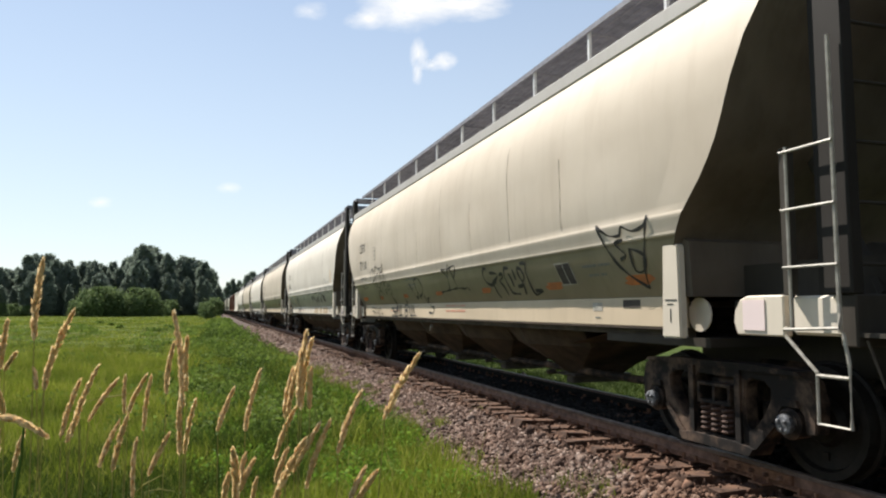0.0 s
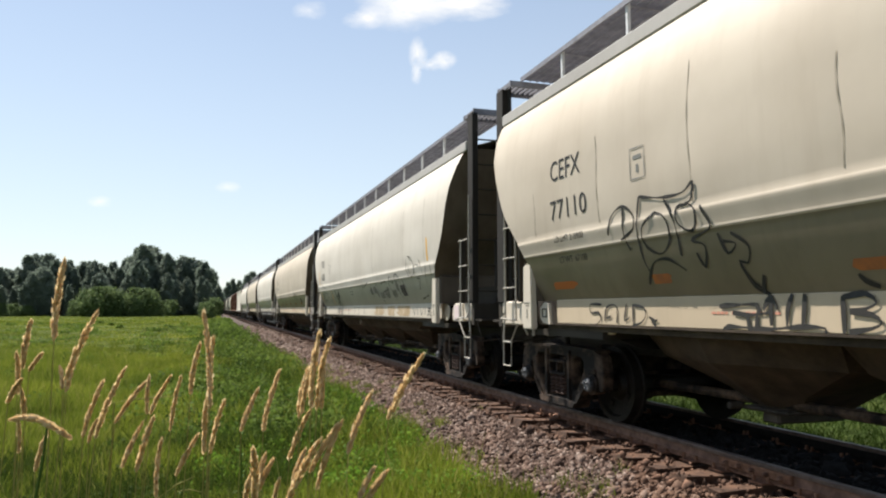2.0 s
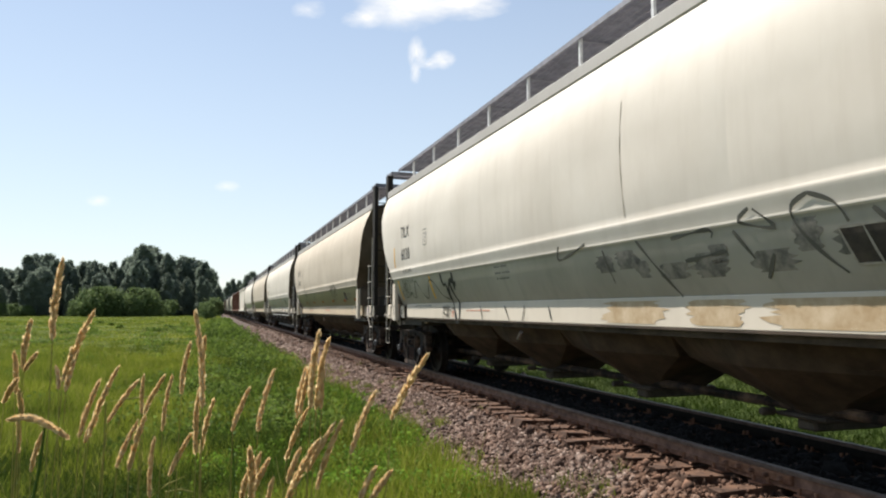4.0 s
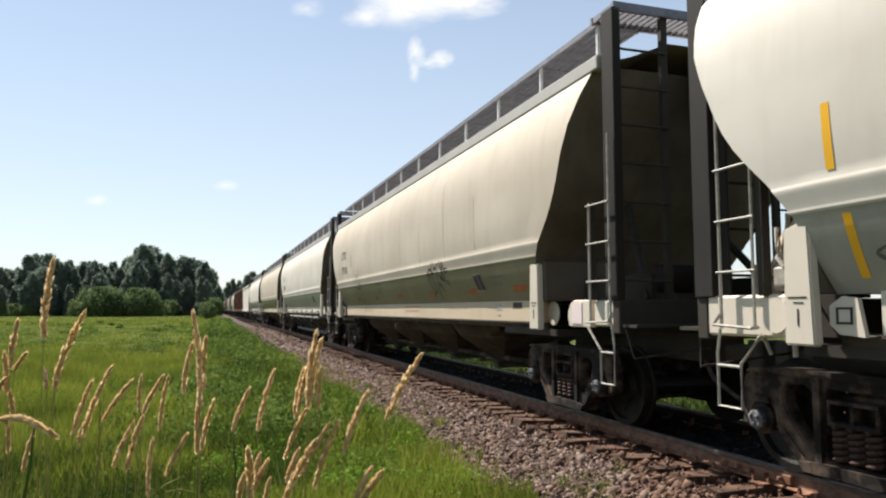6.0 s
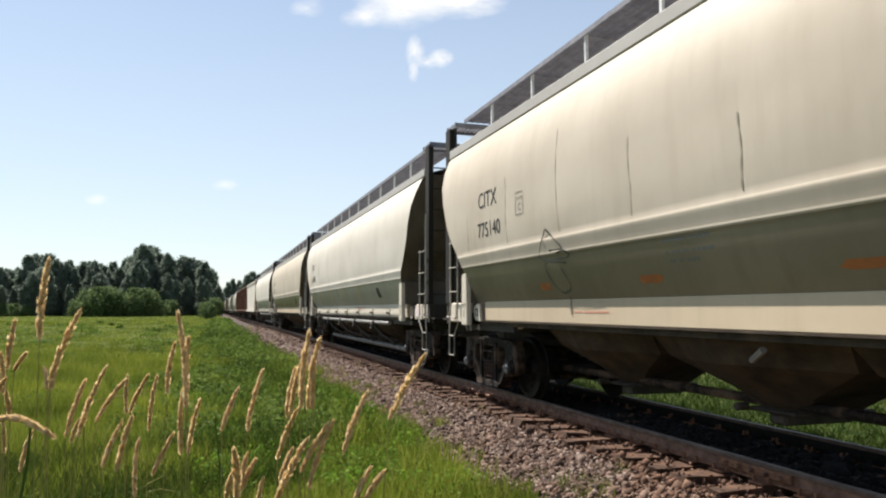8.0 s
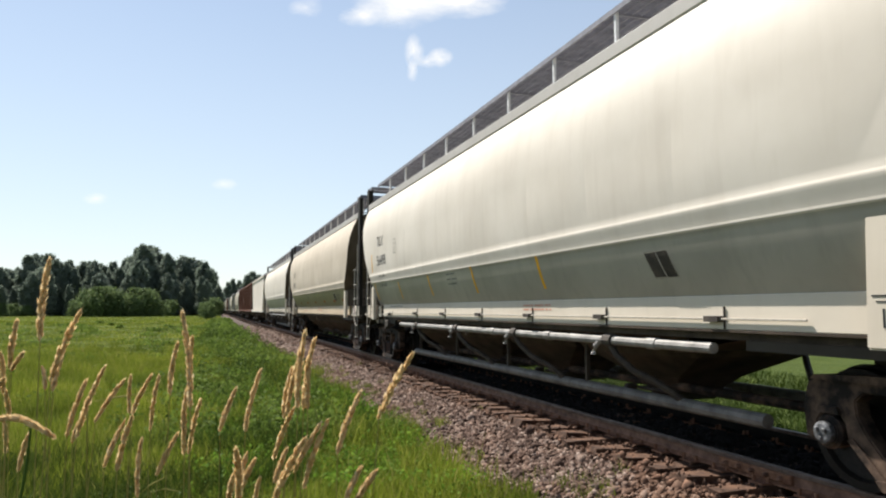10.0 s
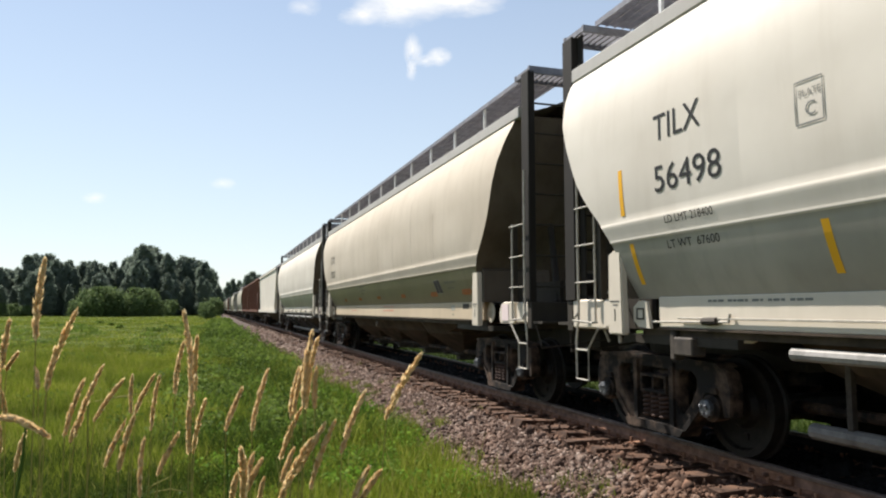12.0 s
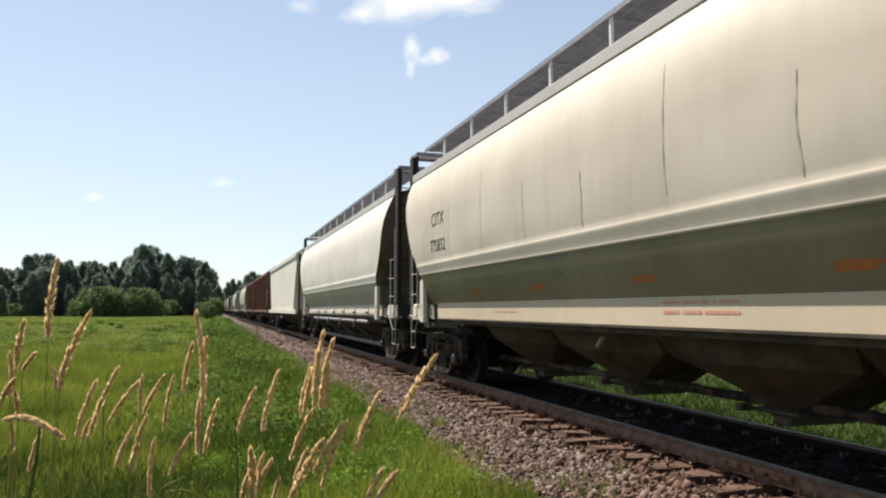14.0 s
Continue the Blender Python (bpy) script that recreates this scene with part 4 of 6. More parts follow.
def letters(car, text, u, z, height, mat=None, wide=1.0, name="lettering"):
    """Words on the side; u, z: the lower corner where the first letter starts."""
    cu = bpy.data.curves.new("lettering", "FONT")
    cu.body, cu.size, cu.resolution_u = text, height / 0.70, 3
    ob = new("lettering_source", cu)
    bpy.context.view_layer.update()
    me = ob.evaluated_get(bpy.context.evaluated_depsgraph_get()).to_mesh()
    bm = bmesh.new()
    bm.from_mesh(me)
    ob.evaluated_get(bpy.context.evaluated_depsgraph_get()).to_mesh_clear()
    bpy.data.objects.remove(ob)
    bmesh.ops.triangulate(bm, faces=bm.faces[:])
    for v in bm.verts:
        v.co = on_side(u - v.co.x * wide, z + v.co.y, 0.0045)
    bm.verts.index_update()
    label = "small grey stencilled lettering" if mat else "black stencilled lettering"
    if height < 0.15:
        return tagged(part(name, bm, mat or M_BLACK, car, label), kind="stuff")
    left = set(bm.faces)
    while left:
        todo, piece = [left.pop()], []
        while todo:
            f = todo.pop()
            piece.append(f)
            for e in f.edges:
                for g in e.link_faces:
                    if g in left:
                        left.discard(g)
                        todo.append(g)
        one, at = bmesh.new(), {}
        for f in piece:
            for v in f.verts:
                if v.index not in at:
                    at[v.index] = one.verts.new(v.co)
            one.faces.new([at[v.index] for v in f.verts])
        part(name, one, mat or M_BLACK, car, label)
    bm.free()


def square_sign(car, u, z, letter):
    w, h = 0.24, 0.30
    strokes("plate_sign", car, [[(u, z), (u, z + h)], [(u - w, z), (u - w, z + h)], [(u, z), (u - w, z)], [(u, z + h), (u - w, z + h)]], 0.012, M_GREYSTENCIL, "thin outlined square stencil")
    if letter:
        letters(car, letter, u - 0.08, z + 0.05, 0.10, M_GREYSTENCIL)
        letters(car, "PLATE", u - 0.03, z + 0.19, 0.05, M_GREYSTENCIL)
    else:
        bars("stencil_bars", car, [(u - 0.05, u - 0.19, z + 0.19, z + 0.23), (u - 0.10, u - 0.14, z + 0.06, z + 0.14)], M_GREYSTENCIL, "small grey stencil")


# ---- plants ----
def blades(name, x, y, z, h, w, mat, label, lean=0.35, category="grass"):
    """Grass in one mesh: each blade a bent strip."""
    n = len(x)
    a = nrng.uniform(0, 2 * np.pi, n)
    side = np.stack([np.cos(a), np.sin(a), np.zeros(n)], -1) * (w / 2)[:, None]
    b = nrng.uniform(0, 2 * np.pi, n)
    out = np.stack([np.cos(b), np.sin(b), np.zeros(n)], -1) * (h * lean * nrng.uniform(0.3, 1.3, n))[:, None]
    base = np.stack([x, y, z], -1)
    up = np.stack([np.zeros(n), np.zeros(n), h], -1)
    mid = base + 0.55 * up + 0.3 * out
    top = base + up + out
    v = np.stack([base - side, base + side, mid + 0.8 * side, mid - 0.8 * side, top + 0.12 * side, top - 0.12 * side], 1)
    f = np.array([(0, 1, 2, 3), (3, 2, 4, 5)])[None] + (np.arange(n) * 6)[:, None, None]
    ob = new(name, flat_mesh(name, v.reshape(-1, 3), f.reshape(-1, 4), mat))
    return tagged(ob, label, category, kind="stuff")


def patchy(x, y, s=1.0):
    return 0.5 + 0.25 * np.sin(1.1 * s * x + 0.7 * s * y) + 0.25 * np.sin(-0.6 * s * x + 1.3 * s * y + 2.0 + np.sin(0.9 * s * x))


def wedge(n, y0, y1, x_right, power=1.0):
    """Random places left of the line x_right, within sight."""
    y = y0 + (y1 - y0) * nrng.random(n) ** power
    lo = -0.29 * y - 1.0
    x = lo + (x_right - lo) * nrng.random(n)
    return x, y


WEED_AT = (2.25, 13.1)


def build_grass():
    x, y = wedge(130000, 5.5, 32, 3.0, 1.25)
    p = patchy(x, y, 1.6)
    edge = 2.72 + 0.28 * np.sin(y * 1.3) + 0.2 * np.sin(y * 3.1 + 1)
    keep = (x < edge + nrng.exponential(0.12, len(x)) - 0.1)
    x, y, p = x[keep], y[keep], p[keep]
    h = (0.16 + 0.26 * p) * nrng.uniform(0.6, 1.3, len(x))
    blades("meadow_grass", x, y, ground_z(x, y), h, nrng.uniform(0.006, 0.013, len(x)), M_GRASS, "lush green meadow grass")
    x, y = nrng.uniform(-9, 2.9, 60000), nrng.uniform(-12, 6.5, 60000)
    keep = x < 2.72 + 0.28 * np.sin(y * 1.3) + 0.2 * np.sin(y * 3.1 + 1) + nrng.exponential(0.12, len(x)) - 0.1
    x, y = x[keep], y[keep]
    h = (0.16 + 0.24 * patchy(x, y, 1.6)) * nrng.uniform(0.6, 1.3, len(x))
    blades("meadow_grass", x, y, ground_z(x, y), h, nrng.uniform(0.008, 0.016, len(x)), M_GRASS, "lush green meadow grass")
    cx, cy = wedge(420, 6, 40, 2.3, 1.3)
    k = np.repeat(np.arange(420), 70)
    x, y = cx[k] + nrng.normal(0, 0.10, len(k)), cy[k] + nrng.normal(0, 0.10, len(k))
    h = nrng.uniform(0.25, 0.62, len(k)) * np.repeat(nrng.uniform(0.6, 1.15, 420), 70)
    blades("grass_tufts", x, y, ground_z(x, y), h, nrng.uniform(0.005, 0.012, len(k)), M_GRASS, "taller windblown tufts in the meadow", lean=0.7)
    x, y = wedge(70000, 30, 110, 2.6, 1.5)
    p = patchy(x, y, 0.7)
    h = (0.05 + 0.20 * p ** 2) * nrng.uniform(0.6, 1.3, len(x))
    blades("meadow_grass", x, y, ground_z(x, y), h, nrng.uniform(0.02, 0.05, len(x)), M_GRASS, "lush green meadow grass", lean=1.1)
    x, y = wedge(45000, 105, 330, 2.2, 1.4)
    h = (0.06 + 0.18 * patchy(x, y, 0.25) ** 2) * nrng.uniform(0.6, 1.3, len(x))
    blades("meadow_grass", x, y, ground_z(x, y), h, nrng.uniform(0.08, 0.16, len(x)), M_GRASS, "lush green meadow grass")
    # beyond the track, grass coloured for the train's shade
    y = -12 + 135 * nrng.random(130000) ** 1.6
    x = 7.9 + 9 * nrng.random(130000) ** 1.4
    h = 0.15 * nrng.uniform(0.5, 1.4, len(x))
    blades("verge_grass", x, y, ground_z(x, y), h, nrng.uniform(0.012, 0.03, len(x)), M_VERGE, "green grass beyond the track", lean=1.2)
    # leafy weeds on the bank
    m, per = 560, 170
    cy = 9.5 + 115 * nrng.random(m) ** 1.7
    cx = 0.85 + 0.45 * np.sin(cy * 0.31) + 0.012 * cy + nrng.normal(0, 0.75, m)
    wide = nrng.uniform(0.16, 0.42, m) * (1 + 0.008 * cy)
    tall = nrng.uniform(0.15, 0.75, m)
    k = np.repeat(np.arange(m), per)
    x, y = cx[k] + nrng.normal(0, 1, len(k)) * wide[k], cy[k] + nrng.normal(0, 1, len(k)) * wide[k]
    dome = np.exp(-(((x - cx[k]) ** 2 + (y - cy[k]) ** 2) / (2 * wide[k] ** 2)))
    hh = tall[k] * dome * nrng.random(len(k)) ** 0.5 + 0.03
    ok = x < 2.5
    x, y, hh = x[ok], y[ok], hh[ok]
    leaf_cloud("bank_weeds", x, y, ground_z(x, y) + hh, (0.022 + 0.0010 * y) * nrng.uniform(0.5, 1.5, len(x)), M_WEED, "mottled leafy weeds on the railway bank")
    n = 26000
    y, x = 9 + 60 * nrng.random(n) ** 1.6, nrng.normal(1.1, 0.8, n)
    y, x = y[x < 2.5], x[x < 2.5]
    blades("bank_grass", x, y, ground_z(x, y), nrng.uniform(0.2, 0.55, len(x)), nrng.uniform(0.008, 0.02, len(x)), M_RANK, "dark rank grass on the railway bank", lean=0.6)
    # Dark blades here stand in for shaded gaps between taller stems.
    n = 30000
    y, x = 5.0 + 5.0 * nrng.random(n) ** 1.2, nrng.uniform(-3.6, 0.9, n)
    ok = patchy(x, y, 1.9) > 0.38
    x, y = x[ok], y[ok]
    blades("rank_grass", x, y, ground_z(x, y), nrng.uniform(0.22, 0.5, len(x)), nrng.uniform(0.008, 0.016, len(x)), M_RANK, "rank grass low in the meadow, dark for shaded gaps", lean=0.6)
    # bright leafy clumps at the foot of the ballast; dark growth further out for shaded gaps
    for name, mat, m, x0, x1, y0, y1, label in (("leafy_grass", M_CLOVER, 260, -0.2, 2.75, 6.5, 15.0, "bright leafy clumps in the grass by the ballast"), ("rank_weeds", M_RANK, 230, -3.4, 0.5, 5.6, 10.0, "rank weeds low in the meadow, dark for shaded gaps")):
        per = 170
        cx, cy = nrng.uniform(x0, x1, m), nrng.uniform(y0, y1, m)
        k = np.repeat(np.arange(m), per)
        x, y = cx[k] + nrng.normal(0, 0.17, len(k)), cy[k] + nrng.normal(0, 0.17, len(k))
        ok = x < 2.7
        x, y, k = x[ok], y[ok], k[ok]
        leaf_cloud(name, x, y, ground_z(x, y) + nrng.uniform(0.12, 0.42, m)[k] * nrng.random(len(k)), 0.022 * nrng.uniform(0.6, 1.5, len(k)), mat, label)
    # sprouts in the edge of the ballast and one leafy weed at its foot
    m, per = 130, 22
    cy = 4.0 + 18 * nrng.random(m) ** 1.3
    cx = 2.85 + nrng.exponential(0.22, m) + 0.28 * np.sin(cy * 1.3) + 0.2 * np.sin(cy * 3.1 + 1)
    k = np.repeat(np.arange(m), per)
    x, y = cx[k] + nrng.normal(0, 0.05, len(k)), cy[k] + nrng.normal(0, 0.06, len(k))
    blades("ballast_sprouts", x, y, bed_z(x), nrng.uniform(0.05, 0.15, len(k)), nrng.uniform(0.004, 0.009, len(k)), M_GRASS, "thin green sprouts in the edge of the ballast", lean=0.7)
    x, y = WEED_AT[0] + nrng.normal(0, 0.10, 420), WEED_AT[1] + nrng.normal(0, 0.12, 420)
    leaf_cloud("leafy_weed", x, y, -0.56 + 0.34 * nrng.random(420), 0.026 * nrng.uniform(0.6, 1.4, 420), M_RANK, "dark leafy weed at the foot of the ballast")
    # darker weed clumps scattered over the meadow
    m, per = 80, 130
    cx, cy = wedge(m, 14, 120, 1.0, 1.2)
    k = np.repeat(np.arange(m), per)
    w, t = nrng.uniform(0.3, 1.1, m)[k], nrng.uniform(0.12, 0.42, m)[k]
    x, y = cx[k] + nrng.normal(0, 0.5, len(k)) * w, cy[k] + nrng.normal(0, 0.5, len(k)) * w
    leaf_cloud("meadow_weeds", x, y, ground_z(x, y) + t * nrng.random(len(k)), (0.03 + 0.0011 * y) * nrng.uniform(0.6, 1.4, len(k)), M_WEED, "dark leafy weed clumps scattered in the meadow")



def leaf_cloud(name, x, y, z, s, mat, label):
    """Small loose leaves at any slant, in one mesh."""
    n = len(x)
    ax = nrng.normal(size=(n, 3))
    ax /= np.linalg.norm(ax, axis=1)[:, None]
    bx = np.cross(ax, nrng.normal(size=(n, 3)))
    bx /= np.linalg.norm(bx, axis=1)[:, None]
    cc = np.stack([x, y, z], -1)
    ax, bx = ax * s[:, None], bx * (s * 0.6)[:, None]
    v = np.stack([cc - ax, cc + bx, cc + ax, cc - bx], 1)
    return tagged(new(name, flat_mesh(name, v.reshape(-1, 3), np.arange(n * 4).reshape(n, 4), mat)), label, "weeds", kind="stuff")


def crown_mesh(name, height, width, base, clumps, leaves, leaf, mat, r):
    """Leaf clumps in an uneven crown."""
    cc, rad = [], []
    for i in range(clumps):
        t = (i + r.random()) / clumps
        z = base + (height * 0.95 - base) * t
        env = width * (math.sin(math.pi * (0.16 + 0.74 * t)) ** 0.7)
        a, q = r.uniform(0, 2 * math.pi), env * math.sqrt(r.uniform(0.0, 0.85)) * (0.55 if t > 0.9 else 1.0)
        cc.append((q * math.cos(a), q * math.sin(a), z))
        rad.append(r.uniform(0.16, 0.34) * width * (1.0 - 0.45 * t))
    cc, rad = np.array(cc), np.array(rad)
    k = np.repeat(np.arange(clumps), leaves)
    n = len(k)
    d = nrng.normal(size=(n, 3))
    p = cc[k] + d * (rad[k] * 0.66)[:, None] * np.array([1, 1, 1.7])
    p[:, 2] = np.clip(p[:, 2], 0.1, height)
    d /= np.linalg.norm(d, axis=1)[:, None]
    ax = nrng.normal(size=(n, 3))
    ax /= np.linalg.norm(ax, axis=1)[:, None]
    bx = np.cross(ax, d)
    bx /= np.linalg.norm(bx, axis=1)[:, None] + 1e-6
    s = leaf * nrng.uniform(0.5, 1.4, n)
    ax, bx = ax * s[:, None], bx * (0.7 * s)[:, None]
    v = np.stack([p - ax, p + bx, p + ax, p - bx], 1)
    return flat_mesh(name, v.reshape(-1, 3), np.arange(n * 4).reshape(n, 4), mat)


def build_tree(kind, height, width, r):
    tree = new(kind, None)
    bm = bmesh.new()
    bend = [Vector((r.uniform(-0.3, 0.3) * k, r.uniform(-0.3, 0.3) * k, height * 0.85 * k / 4)) for k in range(5)]
    tube(bm, bend, [0.028 * height * (1 - 0.2 * k) * 0.6 + 0.03 for k in range(5)], 7)
    part("trunk", bm, M_BARK, tree)
    bm = bmesh.new()
    for k in range(9):
        z = height * r.uniform(0.25, 0.75)
        a = r.uniform(0, 2 * math.pi)
        d = Vector((math.cos(a), math.sin(a), r.uniform(0.3, 0.8)))
        tube(bm, [(0, 0, z), Vector((0, 0, z)) + d * width * 0.45, Vector((0, 0, z)) + d * width * 0.8 + Vector((0, 0, 0.4))], [0.11, 0.07, 0.03], 5)
    part("limb", bm, M_BARK, tree)
    o = new("crown", crown_mesh("crown", height, width, height * 0.03, 130, 110, 0.29, M_LEAF, r))
    o.parent = tree
    return tree


def build_bush(height, width, r):
    bush = new("bush", None)
    bm = bmesh.new()
    for k in range(6):
        a = r.uniform(0, 2 * math.pi)
        tube(bm, [(0, 0, 0), (0.4 * width * math.cos(a), 0.4 * width * math.sin(a), height * 0.6)], [0.06, 0.02], 5)
    part("stem", bm, M_BARK, bush)
    o = new("crown", crown_mesh("crown", height, width, 0.2, 44, 90, 0.24, M_LEAF2, r))
    o.parent = bush
    return bush


F_PX = 1265.0


def spot(px, dist):
    """A place on the ground at that distance, towards that column of the view."""
    az = radians(17.87) + math.atan((px - 784) / F_PX)
    return dist * math.sin(az), dist * math.cos(az)


def build_woods():
    r = random.Random(11)
    protos = [(build_tree("tree", h, w, r), h) for h, w in ((20, 3.3), (21, 3.8), (18, 2.8), (22, 3.4), (19, 4.0))]
    rows = []
    # column, height of the top above the horizon (as a slope), distance
    outline = [(-40, 74), (-12, 74), (0, 74), (10, 74), (20, 70), (30, 76), (40, 70), (50, 97), (62, 100), (75, 100), (86, 101), (96, 91), (107, 86), (116, 89), (123, 91),
               (131, 77), (138, 62), (148, 89), (157, 91), (165, 92), (175, 86), (183, 82), (192, 71), (201, 91), (212, 79), (222, 96), (232, 99), (243, 120), (255, 125),
               (264, 122), (272, 119), (285, 107), (297, 109), (310, 96), (323, 104), (337, 101), (350, 96), (363, 95), (372, 81), (380, 62), (387, 47)]
    for px, h in outline:
        rows.append((px + r.uniform(-1.5, 1.5), h, r.uniform(255, 285)))
        rows.append((px + r.uniform(-6, 6), h * r.uniform(0.72, 0.92), r.uniform(285, 330)))
        rows.append((px + r.uniform(-8, 8), h * r.uniform(0.5, 0.8), r.uniform(244, 262)))
    for px, h in ((404, 54), (412, 62), (424, 58), (436, 70), (447, 76), (458, 70), (470, 66), (485, 60)):
        rows.append((px, h, r.uniform(380, 430)))
        rows.append((px + 5, h * 0.8, r.uniform(430, 470)))
    used = set()
    for px, h, d in rows:
        p, tall = r.choice(protos)
        height = 0.86 * (h / F_PX) * d + 2.0
        x, y = spot(px, d)
        m = Matrix.Translation((x, y, -0.7)) @ pose(0, 0, 0, 0, 0, r.uniform(0, 360)) @ Matrix.Diagonal((*[height / tall * r.uniform(0.9, 1.25)] * 2, height / tall, 1))
        if p.name in used:
            t = copy_thing(p, m @ Matrix.Diagonal((*[1 / v for v in p.scale], 1)))
        else:
            used.add(p.name)
            p.matrix_basis = m
            t = p
        tagged(t, "tall dark green broadleaf tree at the wood's edge", "tree", group="trees of the far wood")
    bushes = [(build_bush(h, w, r), h) for h, w in ((7, 4.0), (6, 4.4), (5, 3.4))]
    rows = [(158, 26, 225), (170, 33, 222), (183, 36, 220), (198, 30, 222), (212, 26, 224), (226, 24, 226), (240, 35, 222), (254, 33, 224), (266, 22, 226), (284, 14, 228), (300, 16, 236), (8, 10, 244), (30, 9, 240), (50, 6, 242),
            (366, 12, 195), (373, 9, 165), (379, 20, 235), (140, 15, 238)]
    used = set()
    for px, h, d in rows:
        p, tall = r.choice(bushes)
        height = (h / F_PX) * d + 2.0
        x, y = spot(px, d)
        m = Matrix.Translation((x, y, -0.7)) @ pose(0, 0, 0, 0, 0, r.uniform(0, 360)) @ Matrix.Diagonal((height / 6.5, height / 6.5, height / tall, 1))
        t = copy_thing(p, m @ Matrix.Diagonal((*[1 / v for v in p.scale], 1))) if p.name in used else p
        if p.name not in used:
            used.add(p.name)
            p.matrix_basis = m
        tagged(t, "rounded light green bush before the wood", "bush", group="bushes along the field")


# ---- ripe grass stalks by the camera ----
YAW, PITCH = radians(17.87), radians(4.845)
FWD = Vector((math.sin(YAW) * math.cos(PITCH), math.cos(YAW) * math.cos(PITCH), math.sin(PITCH)))
RIGHT = Vector((math.cos(YAW), -math.sin(YAW), 0))
UP = RIGHT.cross(FWD)


def along(px, py, d):
    return Vector(EYE) + d * (FWD + RIGHT * ((px - 784) / F_PX) - UP * ((py - 441) / F_PX))


STALKS = []
# tip and foot of each seed head as directions across the view, distance, fullness
HEADS_FIELD = [
    (18, 627, 20, 695, 1.8, 0.9), (22, 672, 0, 712, 1.7, 1.0), (22, 742, 24, 800, 1.9, 0.6), (26, 692, 32, 742, 1.9, 0.8), (44, 570, 30, 650, 1.7, 1.0),
    (58, 627, 38, 655, 1.8, 0.7), (70, 768, 50, 832, 1.8, 0.7), (92, 652, 96, 688, 2.1, 0.7), (104, 460, 86, 600, 1.55, 1.2),
    (128, 620, 108, 690, 1.75, 0.9), (160, 553, 106, 672, 1.6, 1.2),
]
HEADS_EDGE = [
    (160, 745, 146, 782, 2.0, 0.6), (170, 676, 136, 772, 1.8, 0.9), (205, 652, 155, 772, 1.7, 1.0), (240, 677, 190, 746, 1.8, 0.8), (240, 750, 205, 826, 1.8, 0.8),
    (253, 668, 250, 732, 2.2, 0.7), (257, 740, 229, 832, 1.7, 0.9), (273, 780, 265, 880, 1.8, 0.7), (290, 667, 256, 732, 1.9, 0.8), (305, 668, 288, 760, 2.0, 0.8),
    (335, 772, 300, 840, 1.8, 0.9), (340, 610, 325, 695, 1.8, 0.9), (347, 555, 358, 720, 1.6, 1.1),
]
HEADS_BANK = [
    (357, 690, 350, 800, 1.7, 1.0), (366, 600, 362, 690, 1.62, 0.8), (383, 710, 360, 802, 1.8, 0.8), (440, 842, 430, 890, 1.5, 0.8), (446, 798, 447, 890, 1.4, 1.2),
    (447, 692, 419, 762, 1.8, 0.8), (466, 808, 456, 856, 1.6, 0.8), (480, 818, 456, 868, 1.6, 0.8), (490, 850, 482, 885, 1.7, 0.6), (492, 660, 464, 762, 1.8, 0.9),
    (540, 800, 520, 852, 1.6, 0.7), (550, 655, 534, 738, 1.7, 0.9), (554, 725, 516, 812, 1.7, 0.9),
]
HEADS_TRACK = [
    (562, 640, 540, 730, 1.66, 0.8), (572, 780, 514, 890, 1.45, 1.2), (574, 590, 558, 720, 1.6, 1.1), (582, 655, 578, 722, 1.66, 0.8), (588, 604, 566, 722, 1.65, 1.0),
    (600, 755, 554, 834, 1.6, 0.9), (614, 750, 570, 864, 1.6, 0.9), (672, 697, 630, 800, 1.6, 1.0), (676, 832, 648, 890, 1.5, 0.8), (700, 838, 664, 890, 1.5, 0.9),
    (770, 632, 708, 742, 1.55, 1.2),
]


def seed_head(pts, full, r):
    """A feathery spike of many small seeds round a curved spine."""
    bm = bmesh.new()
    n = 230
    for i in range(n):
        t = i / (n - 1)
        k = t * (len(pts) - 1)
        j = min(int(k), len(pts) - 2)
        q = pts[j].lerp(pts[j + 1], k - j)
        d = (pts[j + 1] - pts[j]).normalized()
        rad = full * 0.0029 * (math.sin(math.pi * min(1, 0.10 + 0.88 * t)) ** 0.6) * r.uniform(0.25, 1.9) + 0.0008
        a = r.uniform(0, 2 * math.pi)
        s1 = d.orthogonal().normalized()
        s2 = d.cross(s1)
        o = s1 * math.cos(a) + s2 * math.sin(a)
        c = q + o * rad * 0.75
        ln, wd = 0.0085 * r.uniform(0.7, 1.5), 0.0025 * r.uniform(0.7, 1.4)
        tip = c + d * ln * 1.15 + o * rad * 0.8
        b = c - d * ln * 0.6
        e1 = (o.cross(d) * math.cos(a * 3) + o * math.sin(a * 3)) * wd * 1.5
        vs = [bm.verts.new(p) for p in (b, c + e1, tip, c - e1)]
        bm.faces.new(vs)
    return bm


